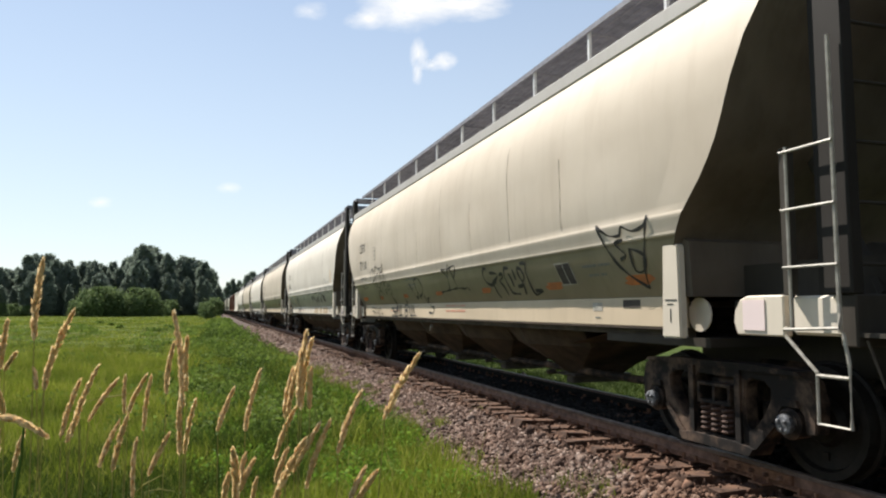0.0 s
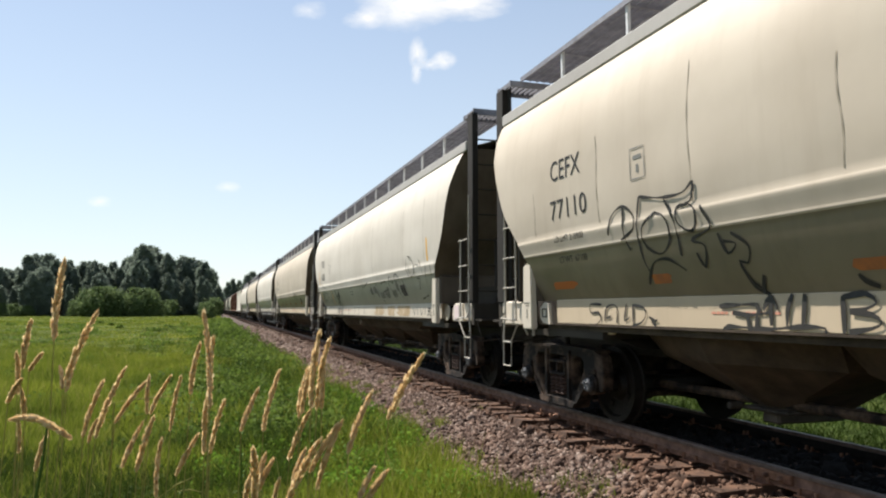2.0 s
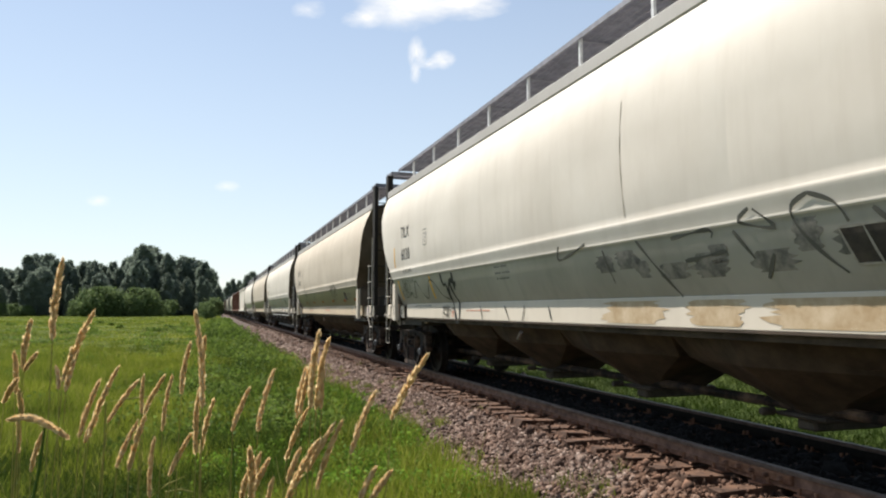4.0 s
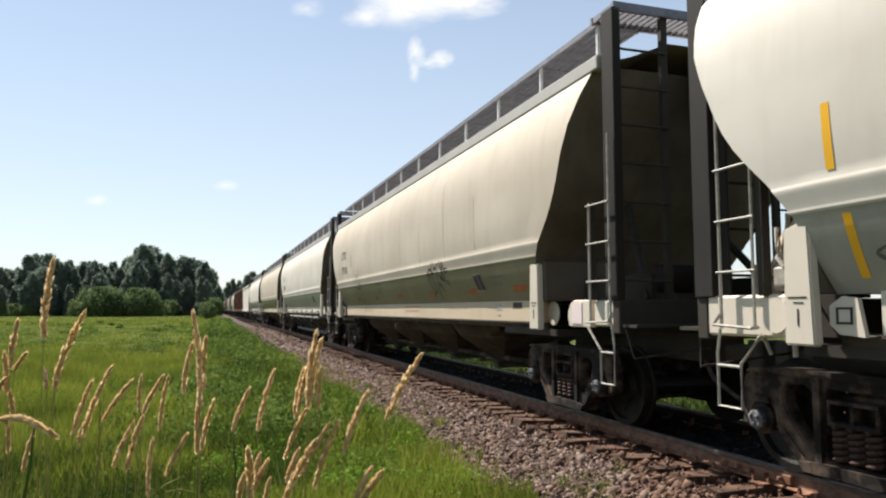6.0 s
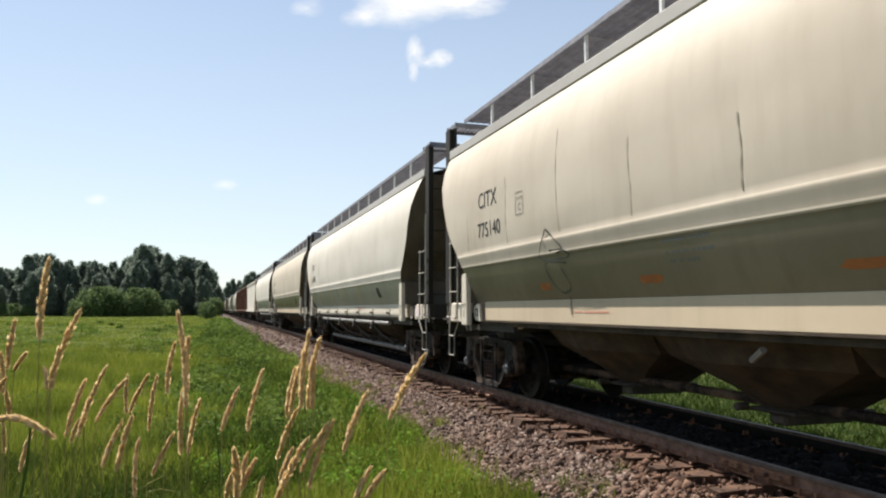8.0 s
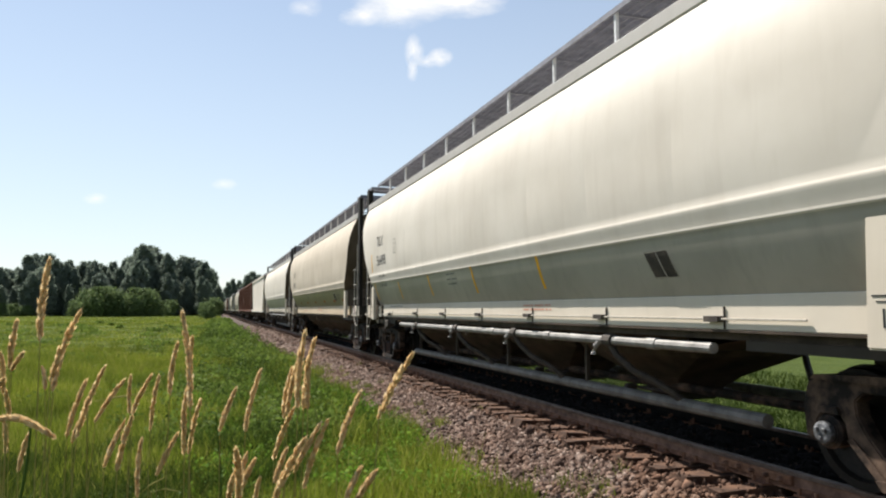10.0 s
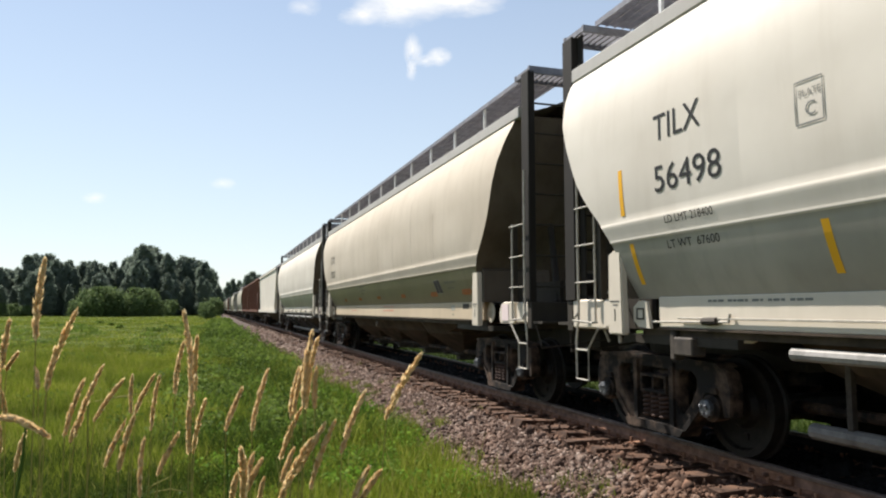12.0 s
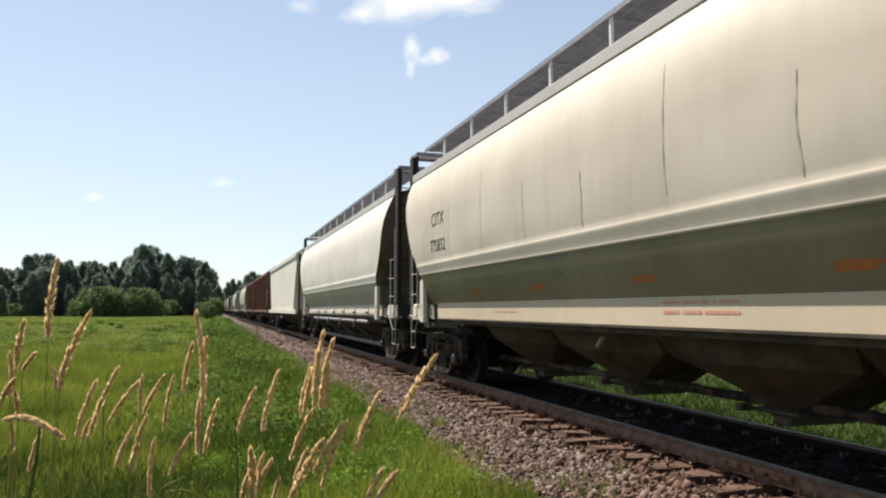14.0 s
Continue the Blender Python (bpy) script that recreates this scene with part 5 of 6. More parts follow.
def build_stalks():
    r = random.Random(5)
    for tx, ty, fx, fy, d, full in HEADS_FIELD + HEADS_EDGE + HEADS_BANK + HEADS_TRACK:
        tip, foot = along(tx, ty, d), along(fx, fy, d + r.uniform(-0.04, 0.04))
        root = along(fx - (tx - fx) * 1.1 + r.uniform(-25, 25), fy, d)
        root.z = -0.62
        stalk = new("grass_stalk", None)
        stalk.matrix_basis = Matrix.Translation(root)
        tip, foot = tip - root, foot - root
        L = (tip - foot).length
        dirn = (tip - foot).normalized()
        bow = RIGHT * 0.05 * L * (1 if tx > fx else -1)
        pts = [foot.lerp(tip, k / 5) - bow * 4 * (k / 5) * (1 - k / 5) * 0.6 for k in range(6)]
        part("seed_head", seed_head(pts, full, r), M_SEED, stalk, "ripe straw-coloured seed head")
        bm = bmesh.new()
        tube(bm, [pts[0], pts[2], pts[4]], [0.0016, 0.0012, 0.0006], 4)
        h = foot.z
        tube(bm, [(0, 0, 0), Vector((foot.x * 0.25, foot.y * 0.25, h * 0.4)), Vector((foot.x * 0.62, foot.y * 0.62, h * 0.75)), foot], [0.0016, 0.0015, 0.0013, 0.0011], 5)
        part("stem", bm, M_STEM, stalk)
        tagged(stalk, "tall dry grass stalk with a straw-coloured seed head", "grass stalk", group="ripe grass stalks near the camera")
        STALKS.append((stalk, root.copy(), 0.5 * (tx + fx), (tip.z), d, r.uniform(-1, 1)))
    # one bent stalk whose head nods over
    stalk = new("grass_stalk", None)
    d = 1.35
    root = along(48, 882, d)
    root.z = -0.62
    stalk.matrix_basis = Matrix.Translation(root)
    pts = [along(px, py, d) - root for px, py in ((112, 775), (92, 760), (70, 749), (48, 741), (28, 739), (14, 742))]
    part("seed_head", seed_head(pts, 0.95, r), M_SEED, stalk, "nodding straw-coloured seed head")
    bm = bmesh.new()
    tube(bm, [(0, 0, 0), along(52, 882, d) - root, along(64, 820, d) - root, along(72, 752, d) - root], [0.004, 0.0032, 0.003, 0.002], 6)
    part("stem", bm, M_GREENSTEM, stalk, "dark green stem")
    tagged(stalk, "bent grass stalk with a nodding seed head", "grass stalk", group="ripe grass stalks near the camera")
    STALKS.append((stalk, root.copy(), 60, 1.7, d, 0.2))
    # a green leafy plant and pale fallen blades
    plant = new("green_weed", None)
    root = along(424, 882, 1.9)
    root.z = -0.62
    plant.matrix_basis = Matrix.Translation(root)
    bm = bmesh.new()
    tube(bm, [(0, 0, 0), along(421, 830, 1.9) - root, along(415, 728, 1.9) - root], [0.003, 0.0026, 0.0012], 5)
    part("stem", bm, M_GREENSTEM, plant)
    for k in range(16):
        q = along(415.5 + 5 * k / 15, 732 + 9.5 * k, 1.9) - root
        bm = bmesh.new()
        a = r.uniform(0, 2 * math.pi)
        o = Vector((math.cos(a), math.sin(a), 0.5)) * 0.014
        w = Vector((-math.sin(a), math.cos(a), 0)) * 0.004
        vs = [bm.verts.new(v) for v in (q, q + o * 0.5 + w, q + o, q + o * 0.5 - w)]
        bm.faces.new(vs)
        part("leaf", bm, M_GREENSTEM, plant)
    tagged(plant, "slender green weed with small leaves", "weed")
    STALKS.append((plant, root.copy(), 418, 1.5, 1.9, 0.4))
    for pts in (((262, 884), (296, 858), (330, 842)), ((296, 870), (322, 866), (350, 872)), ((185, 712), (240, 704), (300, 698))):
        blade = new("fallen_blade", None)
        root = along(pts[0][0], pts[0][1], 2.2)
        base = Vector((root.x, root.y, -0.62))
        blade.matrix_basis = Matrix.Translation(base)
        bm = bmesh.new()
        q = [along(px, py, 2.2) - base for px, py in pts]
        tube(bm, [(0, 0, 0), q[0], q[1], q[2]], [0.0012, 0.003, 0.0028, 0.0006], 4)
        part("leaf", bm, M_STEM, blade)
        tagged(blade, "long pale arching grass blade", "grass blade")
        STALKS.append((blade, base.copy(), pts[1][0], 1.2, 2.2, 0.1))


# ---- clouds ----
CLOUDS = []


def cloud_mat(name, scale, seed, edge):
    k = Mat(name)
    for n in list(k.t.nodes):
        if n.type == "BSDF_PRINCIPLED":
            k.t.nodes.remove(n)
    gen = k.t.nodes.new("ShaderNodeTexCoord").outputs["Generated"]
    mp = k.t.nodes.new("ShaderNodeMapping")
    mp.inputs["Location"].default_value = (seed, seed * 0.7, 0)
    k.link(gen, mp.inputs[0])
    nz = k.t.nodes.new("ShaderNodeTexNoise")
    nz.inputs["Scale"].default_value, nz.inputs["Detail"].default_value, nz.inputs["Roughness"].default_value = scale, 8, 0.62
    k.link(mp.outputs[0], nz.inputs["Vector"])
    ln = k.t.nodes.new("ShaderNodeVectorMath")
    ln.operation = "DISTANCE"
    ln.inputs[1].default_value = (0.5, 0.5, 0.5)
    k.link(gen, ln.inputs[0])
    fall = k.ramp(ln.outputs["Value"], [(0.0, (1, 1, 1)), (0.5, (0, 0, 0))])
    mul = k.t.nodes.new("ShaderNodeMath")
    mul.operation = "MULTIPLY"
    k.link(nz.outputs["Fac"], mul.inputs[0]).link(fall, mul.inputs[1])
    a = k.grey(mul.outputs[0], edge[0], edge[1])
    em = k.t.nodes.new("ShaderNodeEmission")
    em.inputs[0].default_value, em.inputs[1].default_value = (1.0, 0.98, 0.95, 1), 0.56
    tr = k.t.nodes.new("ShaderNodeBsdfTransparent")
    mx = k.t.nodes.new("ShaderNodeMixShader")
    k.link(a, mx.inputs[0]).link(tr.outputs[0], mx.inputs[1]).link(em.outputs[0], mx.inputs[2])
    k.link(mx.outputs[0], k.t.nodes["Material Output"].inputs[0])
    return k.m


def build_clouds():
    d = 3000.0
    rows = [(712, 14, 250, 130, 2.2, 3.1, (0.14, 0.46)), (822, 6, 260, 100, 2.4, 5.4, (0.15, 0.46)), (650, 34, 130, 70, 2.4, 7.7, (0.17, 0.6)), (741, 98, 48, 84, 2.6, 8.3, (0.13, 0.62)), (764, 116, 70, 34, 2.6, 5.1, (0.16, 0.8)),
            (788, 108, 62, 50, 2.6, 9.1, (0.13, 0.6)), (738, 132, 30, 60, 2.0, 2.3, (0.15, 0.7)), (405, 333, 70, 34, 2.0, 1.7, (0.16, 0.9)), (178, 358, 70, 34, 2.0, 4.2, (0.16, 0.9)), (550, 20, 110, 60, 2.0, 6.6, (0.18, 0.9))]
    for i, (px, py, w, h, scale, seed, edge) in enumerate(rows):
        bm = bmesh.new()
        hw, hh = w / F_PX * d / 2, h / F_PX * d / 2
        vs = [bm.verts.new((a * hw, b * hh, 0)) for a, b in ((-1, -1), (1, -1), (1, 1), (-1, 1))]
        bm.faces.new(vs)
        c = mesh_ob("cloud", bm, cloud_mat("cloud_white", scale, seed, edge))
        tagged(c, "small white summer cloud", "cloud", kind="structure")
        CLOUDS.append((c, px, py, d))


# ---- the train ----
TRAVEL = [(0, 0.0), (0.5, 2.93), (1, 5.84), (1.5, 8.76), (2, 11.70), (2.5, 14.64), (3, 17.57), (3.5, 20.48), (4, 23.40), (4.5, 26.33), (5, 29.28), (5.5, 32.26), (6, 35.25), (6.5, 38.28), (7, 41.33),
          (7.5, 44.36), (8, 47.37), (8.5, 50.37), (9, 53.36), (9.5, 56.34), (10, 59.31), (10.5, 62.28), (11, 65.22), (11.5, 68.13), (12, 71.01), (12.5, 73.90), (13, 76.83), (13.5, 79.80), (14, 82.78)]


def travelled(t):
    return float(np.interp(t, [a for a, b in TRAVEL], [b for a, b in TRAVEL]))


CARS = []


def add_car(car, y):
    car.matrix_basis = pose(AXIS, y, 0)
    CARS.append((car, y))
    return car


def another(proto, y, label=""):
    c = copy_thing(proto, pose(AXIS, y, 0))
    ws = [o for o in c.children_recursive if o.name.startswith("wheelset")]
    WHEELS[c.name] = ws
    if label:
        tagged(c, label)
    CARS.append((c, y))
    return c


def build_train():
    a = build_hopper(M_CREAM, M_SILL, False, "cream covered hopper car with black graffiti on its side")
    b = build_hopper(M_WHITE, M_WHITESILL, False, "off-white covered hopper car with graffiti and yellow marks")
    d = build_hopper(M_WHITE, M_WHITESILL, True, "off-white covered hopper car with silver unloading pipes")
    add_car(a, 12.9)
    z = another(a, -6.1, "cream covered hopper car with grimy ends coloured dark for shade")
    c = another(a, 51.05, "cream covered hopper car with dull stains and a small black tag")
    e = another(a, 88.98, "clean cream covered hopper car")
    add_car(b, 31.87)
    add_car(d, 70.05)
    f = another(d, 107.95)
    g = add_car(build_box_hopper(M_WHITE, "white straight-sided hopper car", top=4.1, ribs=False), 126.9)
    h = add_car(build_box_hopper(M_BROWN, "red-brown ribbed hopper car"), 145.6)
    another(h, 164.2)
    k = build_hopper(M_GREYCREAM, M_GREYCREAM, False, "dull grey-cream covered hopper car")
    add_car(k, 183.0)
    m = add_car(build_box_hopper(M_GREYCAR, "grey ribbed hopper car"), 202.0)
    y = 221.0
    for i in range(8):
        another((k, m, h, k, m, k, h, m)[i], y)
        y += 18.9
    decorate(a, b, c, d, e)


def decorate(a, b, c, d, e):
    letters(a, "CEFX", 6.53, 2.88, 0.24, wide=0.90)
    letters(a, "77110", 6.56, 2.42, 0.23, wide=1.08)
    letters(b, "TILX", 6.45, 2.88, 0.24, wide=0.95)
    letters(b, "6038", 6.45, 2.41, 0.24, wide=1.0)
    letters(b, "LD LMT 218900", 6.40, 2.135, 0.07)
    letters(b, "LT WT  67100", 6.40, 1.92, 0.075, M_GREYSTENCIL)
    letters(a, "LD LMT 218900", 6.52, 2.15, 0.075)
    letters(a, "LT WT  67100", 6.48, 1.905, 0.075)
    letters(c, "CITX", 6.50, 2.88, 0.24, wide=0.95)
    letters(c, "775140", 6.55, 2.44, 0.22, wide=0.95)
    letters(d, "TILX", 6.56, 2.90, 0.24, wide=0.95)
    letters(d, "56498", 6.59, 2.43, 0.24, wide=1.09)
    letters(d, "LD LMT 218400", 6.48, 2.135, 0.07)
    letters(d, "LT WT  67600", 6.52, 1.91, 0.075, wide=1.1)
    letters(e, "CITX", 6.45, 2.88, 0.24, wide=0.95)
    letters(e, "775832", 6.55, 2.41, 0.22, wide=0.95)
    square_sign(b, 4.75, 2.60, "C")
    square_sign(d, 4.87, 2.63, "C")
    square_sign(a, 4.80, 2.61, "")
    square_sign(c, 5.1, 2.62, "C")
    graffiti(a, b, c)
    marks(a, b, c, d, e)
    rod_and_clamp(d)


def graffiti(a, b, c):
    """Spray-painted tags, as points along and up the side."""
    tag_loops = [
        [(5.3, 2.12), (5.21, 2.3), (5, 2.38), (4.84, 2.3), (4.82, 2.15), (5.08, 2.05)],
        [(4.98, 2.37), (5.01, 2.07), (4.95, 1.94)],
        [(4.68, 2.43), (4.77, 2.14), (4.78, 1.85), (4.74, 1.72)],
        [(4.46, 2.25), (4.69, 2.13), (4.68, 1.96), (4.47, 1.87), (4.29, 2), (4.31, 2.19), (4.46, 2.25)],
        [(4.68, 2.43), (4.32, 2.37), (4.02, 2.37), (3.87, 2.44), (3.92, 2.29), (4, 2.28)],
        [(4.29, 2.35), (4.18, 2.12), (4.19, 1.83)],
        [(3.97, 2.26), (4.12, 2.25), (4.14, 2.12), (4.02, 2.04), (3.92, 2.05), (3.88, 2.2), (3.97, 2.27)],
    ]
    tag_tail = [
        [(3.81, 2.23), (3.72, 2.05), (3.84, 2), (4, 1.95), (3.85, 1.89), (3.92, 1.72), (3.98, 1.84)],
        [(3.66, 1.98), (3.6, 1.81), (3.48, 1.88), (3.62, 1.91)],
        [(3.51, 1.97), (3.35, 1.85), (3.41, 1.72), (3.49, 1.74), (3.45, 1.6), (3.3, 1.47)],
        [(4.82, 1.6), (4.64, 1.79), (4.42, 1.82), (4.27, 1.75), (4.19, 1.7)],
    ]
    tag_sill = [
        [(5.83, 1.41), (6.08, 1.41), (6.07, 1.32), (5.9, 1.32), (5.85, 1.25), (5.95, 1.19), (6.11, 1.18)],
        [(5.77, 1.23), (5.72, 1.38), (5.53, 1.39), (5.52, 1.21)],
        [(5.74, 1.26), (5.64, 1.28)],
        [(5.33, 1.41), (5.37, 1.24), (5.27, 1.28)],
        [(5.21, 1.41), (5.21, 1.17)],
        [(5.21, 1.4), (5.01, 1.37), (4.99, 1.29), (5.07, 1.22), (5.22, 1.19)],
        [(4.93, 1.28), (4.84, 1.25)],
        [(4.79, 1.25), (4.88, 1.23), (4.81, 1.19), (4.88, 1.16)],
    ]
    tag_bill = [
        [(3.89, 1.38), (3.73, 1.39), (3.45, 1.39), (3.44, 1.31)],
        [(3.73, 1.33), (3.54, 1.31), (3.32, 1.33)],
        [(3.56, 1.31), (3.53, 1.17)],
        [(3.45, 1.31), (3.46, 1.17)],
        [(3.85, 1.17), (3.79, 1.21), (3.62, 1.21), (3.37, 1.2), (3.11, 1.22), (2.92, 1.23), (2.79, 1.22), (2.79, 1.19)],
        [(3.3, 1.45), (3.3, 1.23)],
        [(3.38, 1.35), (3.3, 1.45), (3.23, 1.35)],
        [(3.08, 1.47), (3.13, 1.35), (3.14, 1.23)],
        [(2.96, 1.47), (2.97, 1.37), (2.99, 1.23)],
        [(2.63, 1.45), (2.63, 1.31), (2.63, 1.19)],
        [(2.63, 1.44), (2.45, 1.46), (2.37, 1.4), (2.45, 1.36), (2.58, 1.34)],
        [(2.58, 1.34), (2.41, 1.32), (2.34, 1.27), (2.41, 1.23), (2.59, 1.2)],
        [(2.28, 1.46), (2.18, 1.26)],
        [(2.09, 1.46), (2.01, 1.26)],
        [(1.95, 1.46), (1.86, 1.27)],
        [(2.18, 1.23), (1.73, 1.23)],
    ]
    tag_dr = [
        [(1.73, 1.91), (1.42, 1.58), (1.25, 1.71), (1.13, 1.56)],
        [(1.31, 1.97), (1.3, 1.69), (1.46, 1.58)],
        [(1.31, 1.97), (0.97, 1.97), (0.84, 1.81), (0.93, 1.69), (1.22, 1.61)],
        [(0.89, 1.66), (0.83, 1.5), (0.62, 1.58), (0.76, 1.55), (0.65, 1.42), (0.44, 1.4), (0.49, 1.29), (0.78, 1.3)],
    ]
    tag_crown = [
        [(-0.63, 2.07), (-0.9, 1.91), (-0.84, 1.7)],
        [(-0.63, 2.07), (-0.98, 2.06), (-1.4, 2.09), (-1.22, 1.89), (-1.13, 2.08)],
        [(-0.9, 1.91), (-1.05, 2.14), (-1.17, 1.96), (-1.3, 1.72)],
        [(-0.33, 1.67), (-0.86, 1.7), (-1.32, 1.72), (-1.66, 1.7), (-1.75, 1.72), (-1.86, 1.67)],
    ]
    tag_word = [
        [(-2.79, 1.96), (-2.7, 1.98), (-2.63, 1.92), (-2.63, 1.83), (-2.72, 1.75), (-2.91, 1.72), (-3.07, 1.76)],
        [(-2.89, 1.9), (-3.15, 1.88), (-3.16, 1.83), (-2.99, 1.77), (-2.89, 1.74)],
        [(-2.95, 1.72), (-2.98, 1.59), (-3.04, 1.53)],
        [(-3.24, 1.85), (-3.36, 1.87), (-3.34, 1.81), (-3.22, 1.77), (-3.31, 1.68), (-3.35, 1.56)],
        [(-3.63, 1.93), (-3.49, 1.94), (-3.44, 1.87), (-3.44, 1.79), (-3.49, 1.67), (-3.54, 1.59), (-3.78, 1.57)],
        [(-3.59, 1.86), (-3.64, 1.79), (-3.66, 1.67)],
        [(-3.76, 1.91), (-3.78, 1.83), (-3.79, 1.76)],
        [(-3.95, 1.92), (-3.92, 1.9), (-3.93, 1.82), (-3.99, 1.74), (-4.09, 1.79), (-4.05, 1.89), (-3.95, 1.92)],
        [(-3.8, 1.67), (-3.97, 1.68)],
        [(-3.99, 1.74), (-3.99, 1.64), (-3.96, 1.56)],
        [(-4.05, 1.97), (-4.22, 1.96), (-4.18, 1.86), (-4.2, 1.73), (-4.22, 1.59), (-4.3, 1.55), (-4.51, 1.6)],
        [(-4.29, 1.6), (-4.51, 1.6)],
    ]
    tag_shield = [
        [(-6.18, 2.24), (-6.39, 2.12), (-6.61, 2.1), (-6.66, 2.18), (-6.84, 2.12), (-7.04, 2.15), (-7.12, 2.24)],
        [(-7.12, 2.24), (-6.96, 1.9), (-6.88, 1.71), (-6.86, 1.56)],
        [(-6.18, 2.24), (-6.35, 1.93), (-6.54, 1.74), (-6.86, 1.56)],
        [(-6.65, 2.05), (-6.49, 2.03), (-6.56, 1.96), (-6.64, 1.9), (-6.52, 1.86)],
        [(-6.72, 1.96), (-6.73, 1.74), (-6.89, 1.74), (-6.94, 1.88), (-6.72, 1.96)],
    ]
    scribble = [
        [(6.61, 2.01), (6.6, 1.82), (6.84, 1.71), (6.54, 1.62), (6.5, 1.96), (6.37, 1.65), (6.19, 1.72), (5.95, 1.6), (5.66, 1.93), (5.45, 1.82), (5.3, 1.65), (5.04, 1.59), (4.72, 1.89), (4.53, 1.91), (4.31, 1.8), (4.11, 1.62), (3.79, 1.54)],
    ]
    tag_black = [
        [(3.9, 2.01), (3.91, 1.88), (3.84, 1.79), (3.73, 1.82), (3.72, 1.68), (3.68, 1.5), (3.61, 1.33), (3.51, 1.16), (3.4, 1.17), (3.35, 1.45), (3.41, 1.54), (3.48, 1.69), (3.5, 1.82)],
        [(3.74, 1.53), (3.6, 1.77), (3.45, 1.86), (3.3, 1.84)],
        [(3.28, 2.0), (3.31, 1.81), (3.33, 1.7), (3.25, 1.8), (3.19, 1.8)],
    ]
    tag_small = [
        [(4.31, 1.39), (4.21, 1.41), (4.2, 1.37), (4.3, 1.34)],
        [(4.26, 1.4), (4.24, 1.29)],
        [(4.33, 1.3), (4.21, 1.3)],
        [(4.29, 1.27), (4.3, 1.19)],
        [(4.17, 1.34), (4.14, 1.4), (4.13, 1.34), (4.08, 1.43), (4.07, 1.35)],
        [(4.05, 1.43), (4.04, 1.28)],
        [(3.99, 1.43), (3.99, 1.27)],
        [(4.04, 1.36), (3.99, 1.37)],
        [(3.96, 1.42), (3.91, 1.36), (3.94, 1.34), (3.91, 1.27)],
        [(3.86, 1.39), (3.81, 1.37), (3.85, 1.33), (3.81, 1.3)],
        [(3.74, 1.41), (3.74, 1.36), (3.67, 1.4), (3.68, 1.36)],
        [(4.22, 1.25), (4.15, 1.27), (3.87, 1.26)],
        [(4.14, 1.24), (3.92, 1.24)],
    ]
    tag_drop = [
        [(3.47, 1.64), (3.44, 1.56), (3.4, 1.51), (3.27, 1.45)],
        [(3.29, 1.62), (3.34, 1.53), (3.37, 1.48)],
        [(2.45, 1.59), (2.42, 1.54), (2.33, 1.5)],
    ]
    tag_bush_bold = [
        [(-2.82, 2.11), (-2.94, 2.09), (-2.99, 2.03), (-3.09, 2.05), (-3.14, 2.11), (-3.24, 2.11)],
        [(-3.39, 1.93), (-3.52, 1.9), (-3.59, 1.86)],
    ]
    tag_red = [
        [(3.78, 1.29), (3.71, 1.34), (3.77, 1.24), (3.66, 1.25), (3.64, 1.31), (3.72, 1.31)],
    ]
    tag_leafy = [
        [(6.54, 1.99), (6.6, 1.91)],
        [(6.33, 1.99), (6.42, 1.88), (6.44, 1.76), (6.37, 1.69)],
        [(6.24, 1.94), (6.31, 1.83), (6.29, 1.71), (6.27, 1.65)],
        [(6.04, 1.98), (6.12, 1.86), (6.16, 1.75)],
        [(6.61, 1.77), (6.56, 1.65), (6.33, 1.62)],
        [(6.26, 1.65), (6.06, 1.71), (5.99, 1.68)],
        [(5.85, 1.96), (5.84, 1.91)],
        [(5.66, 1.92), (5.73, 1.81), (5.73, 1.72), (5.85, 1.6)],
        [(5.69, 1.92), (5.54, 1.93)],
    ]
    tag_tall = [
        [(-5.62, 2.42), (-5.59, 2.2), (-5.73, 2.03)],
        [(-5.78, 2.28), (-5.79, 2.1)],
        [(-5.76, 2.46), (-6.02, 2.4), (-6.17, 2.23), (-6.11, 2.1), (-5.85, 2.02)],
        [(-6.16, 2.04), (-6.22, 2.25), (-6.52, 2.23)],
        [(-6.58, 2.35), (-6.69, 2.18), (-6.75, 2.06)],
        [(-7.04, 2.21), (-6.93, 2.03), (-6.87, 1.87)],
        [(-7.33, 2.2), (-7.29, 2.08), (-7.31, 1.97)],
        [(-7.6, 2.21), (-7.6, 2.07)],
    ]
    tag_row = [
        [(-2.43, 2.02), (-2.65, 1.76), (-2.88, 1.47)],
        [(-2.98, 1.99), (-3.51, 2.02), (-3.52, 1.95)],
        [(-4.01, 2.13), (-3.88, 2.04), (-4.23, 1.96), (-4.05, 2.12)],
        [(-4.59, 2.16), (-4.43, 2.09), (-4.44, 1.95), (-4.61, 1.73), (-4.75, 1.6)],
        [(-4.59, 2.16), (-4.79, 2.07), (-4.87, 1.93)],
        [(-3.79, 1.98), (-3.95, 1.75)],
        [(-1.78, 1.98), (-1.85, 1.63)],
        [(-0.83, 2.1), (-0.78, 1.94), (-1.45, 2.07)],
        [(-5.07, 2), (-5.24, 1.82)],
        [(-6.26, 1.98), (-6.45, 1.96), (-6.28, 1.75)],
        [(-6.23, 1.57), (-6.7, 1.63)],
        [(-4.16, 1.77), (-4.02, 1.59)],
        [(-3.11, 1.78), (-3.66, 1.83)],
    ]
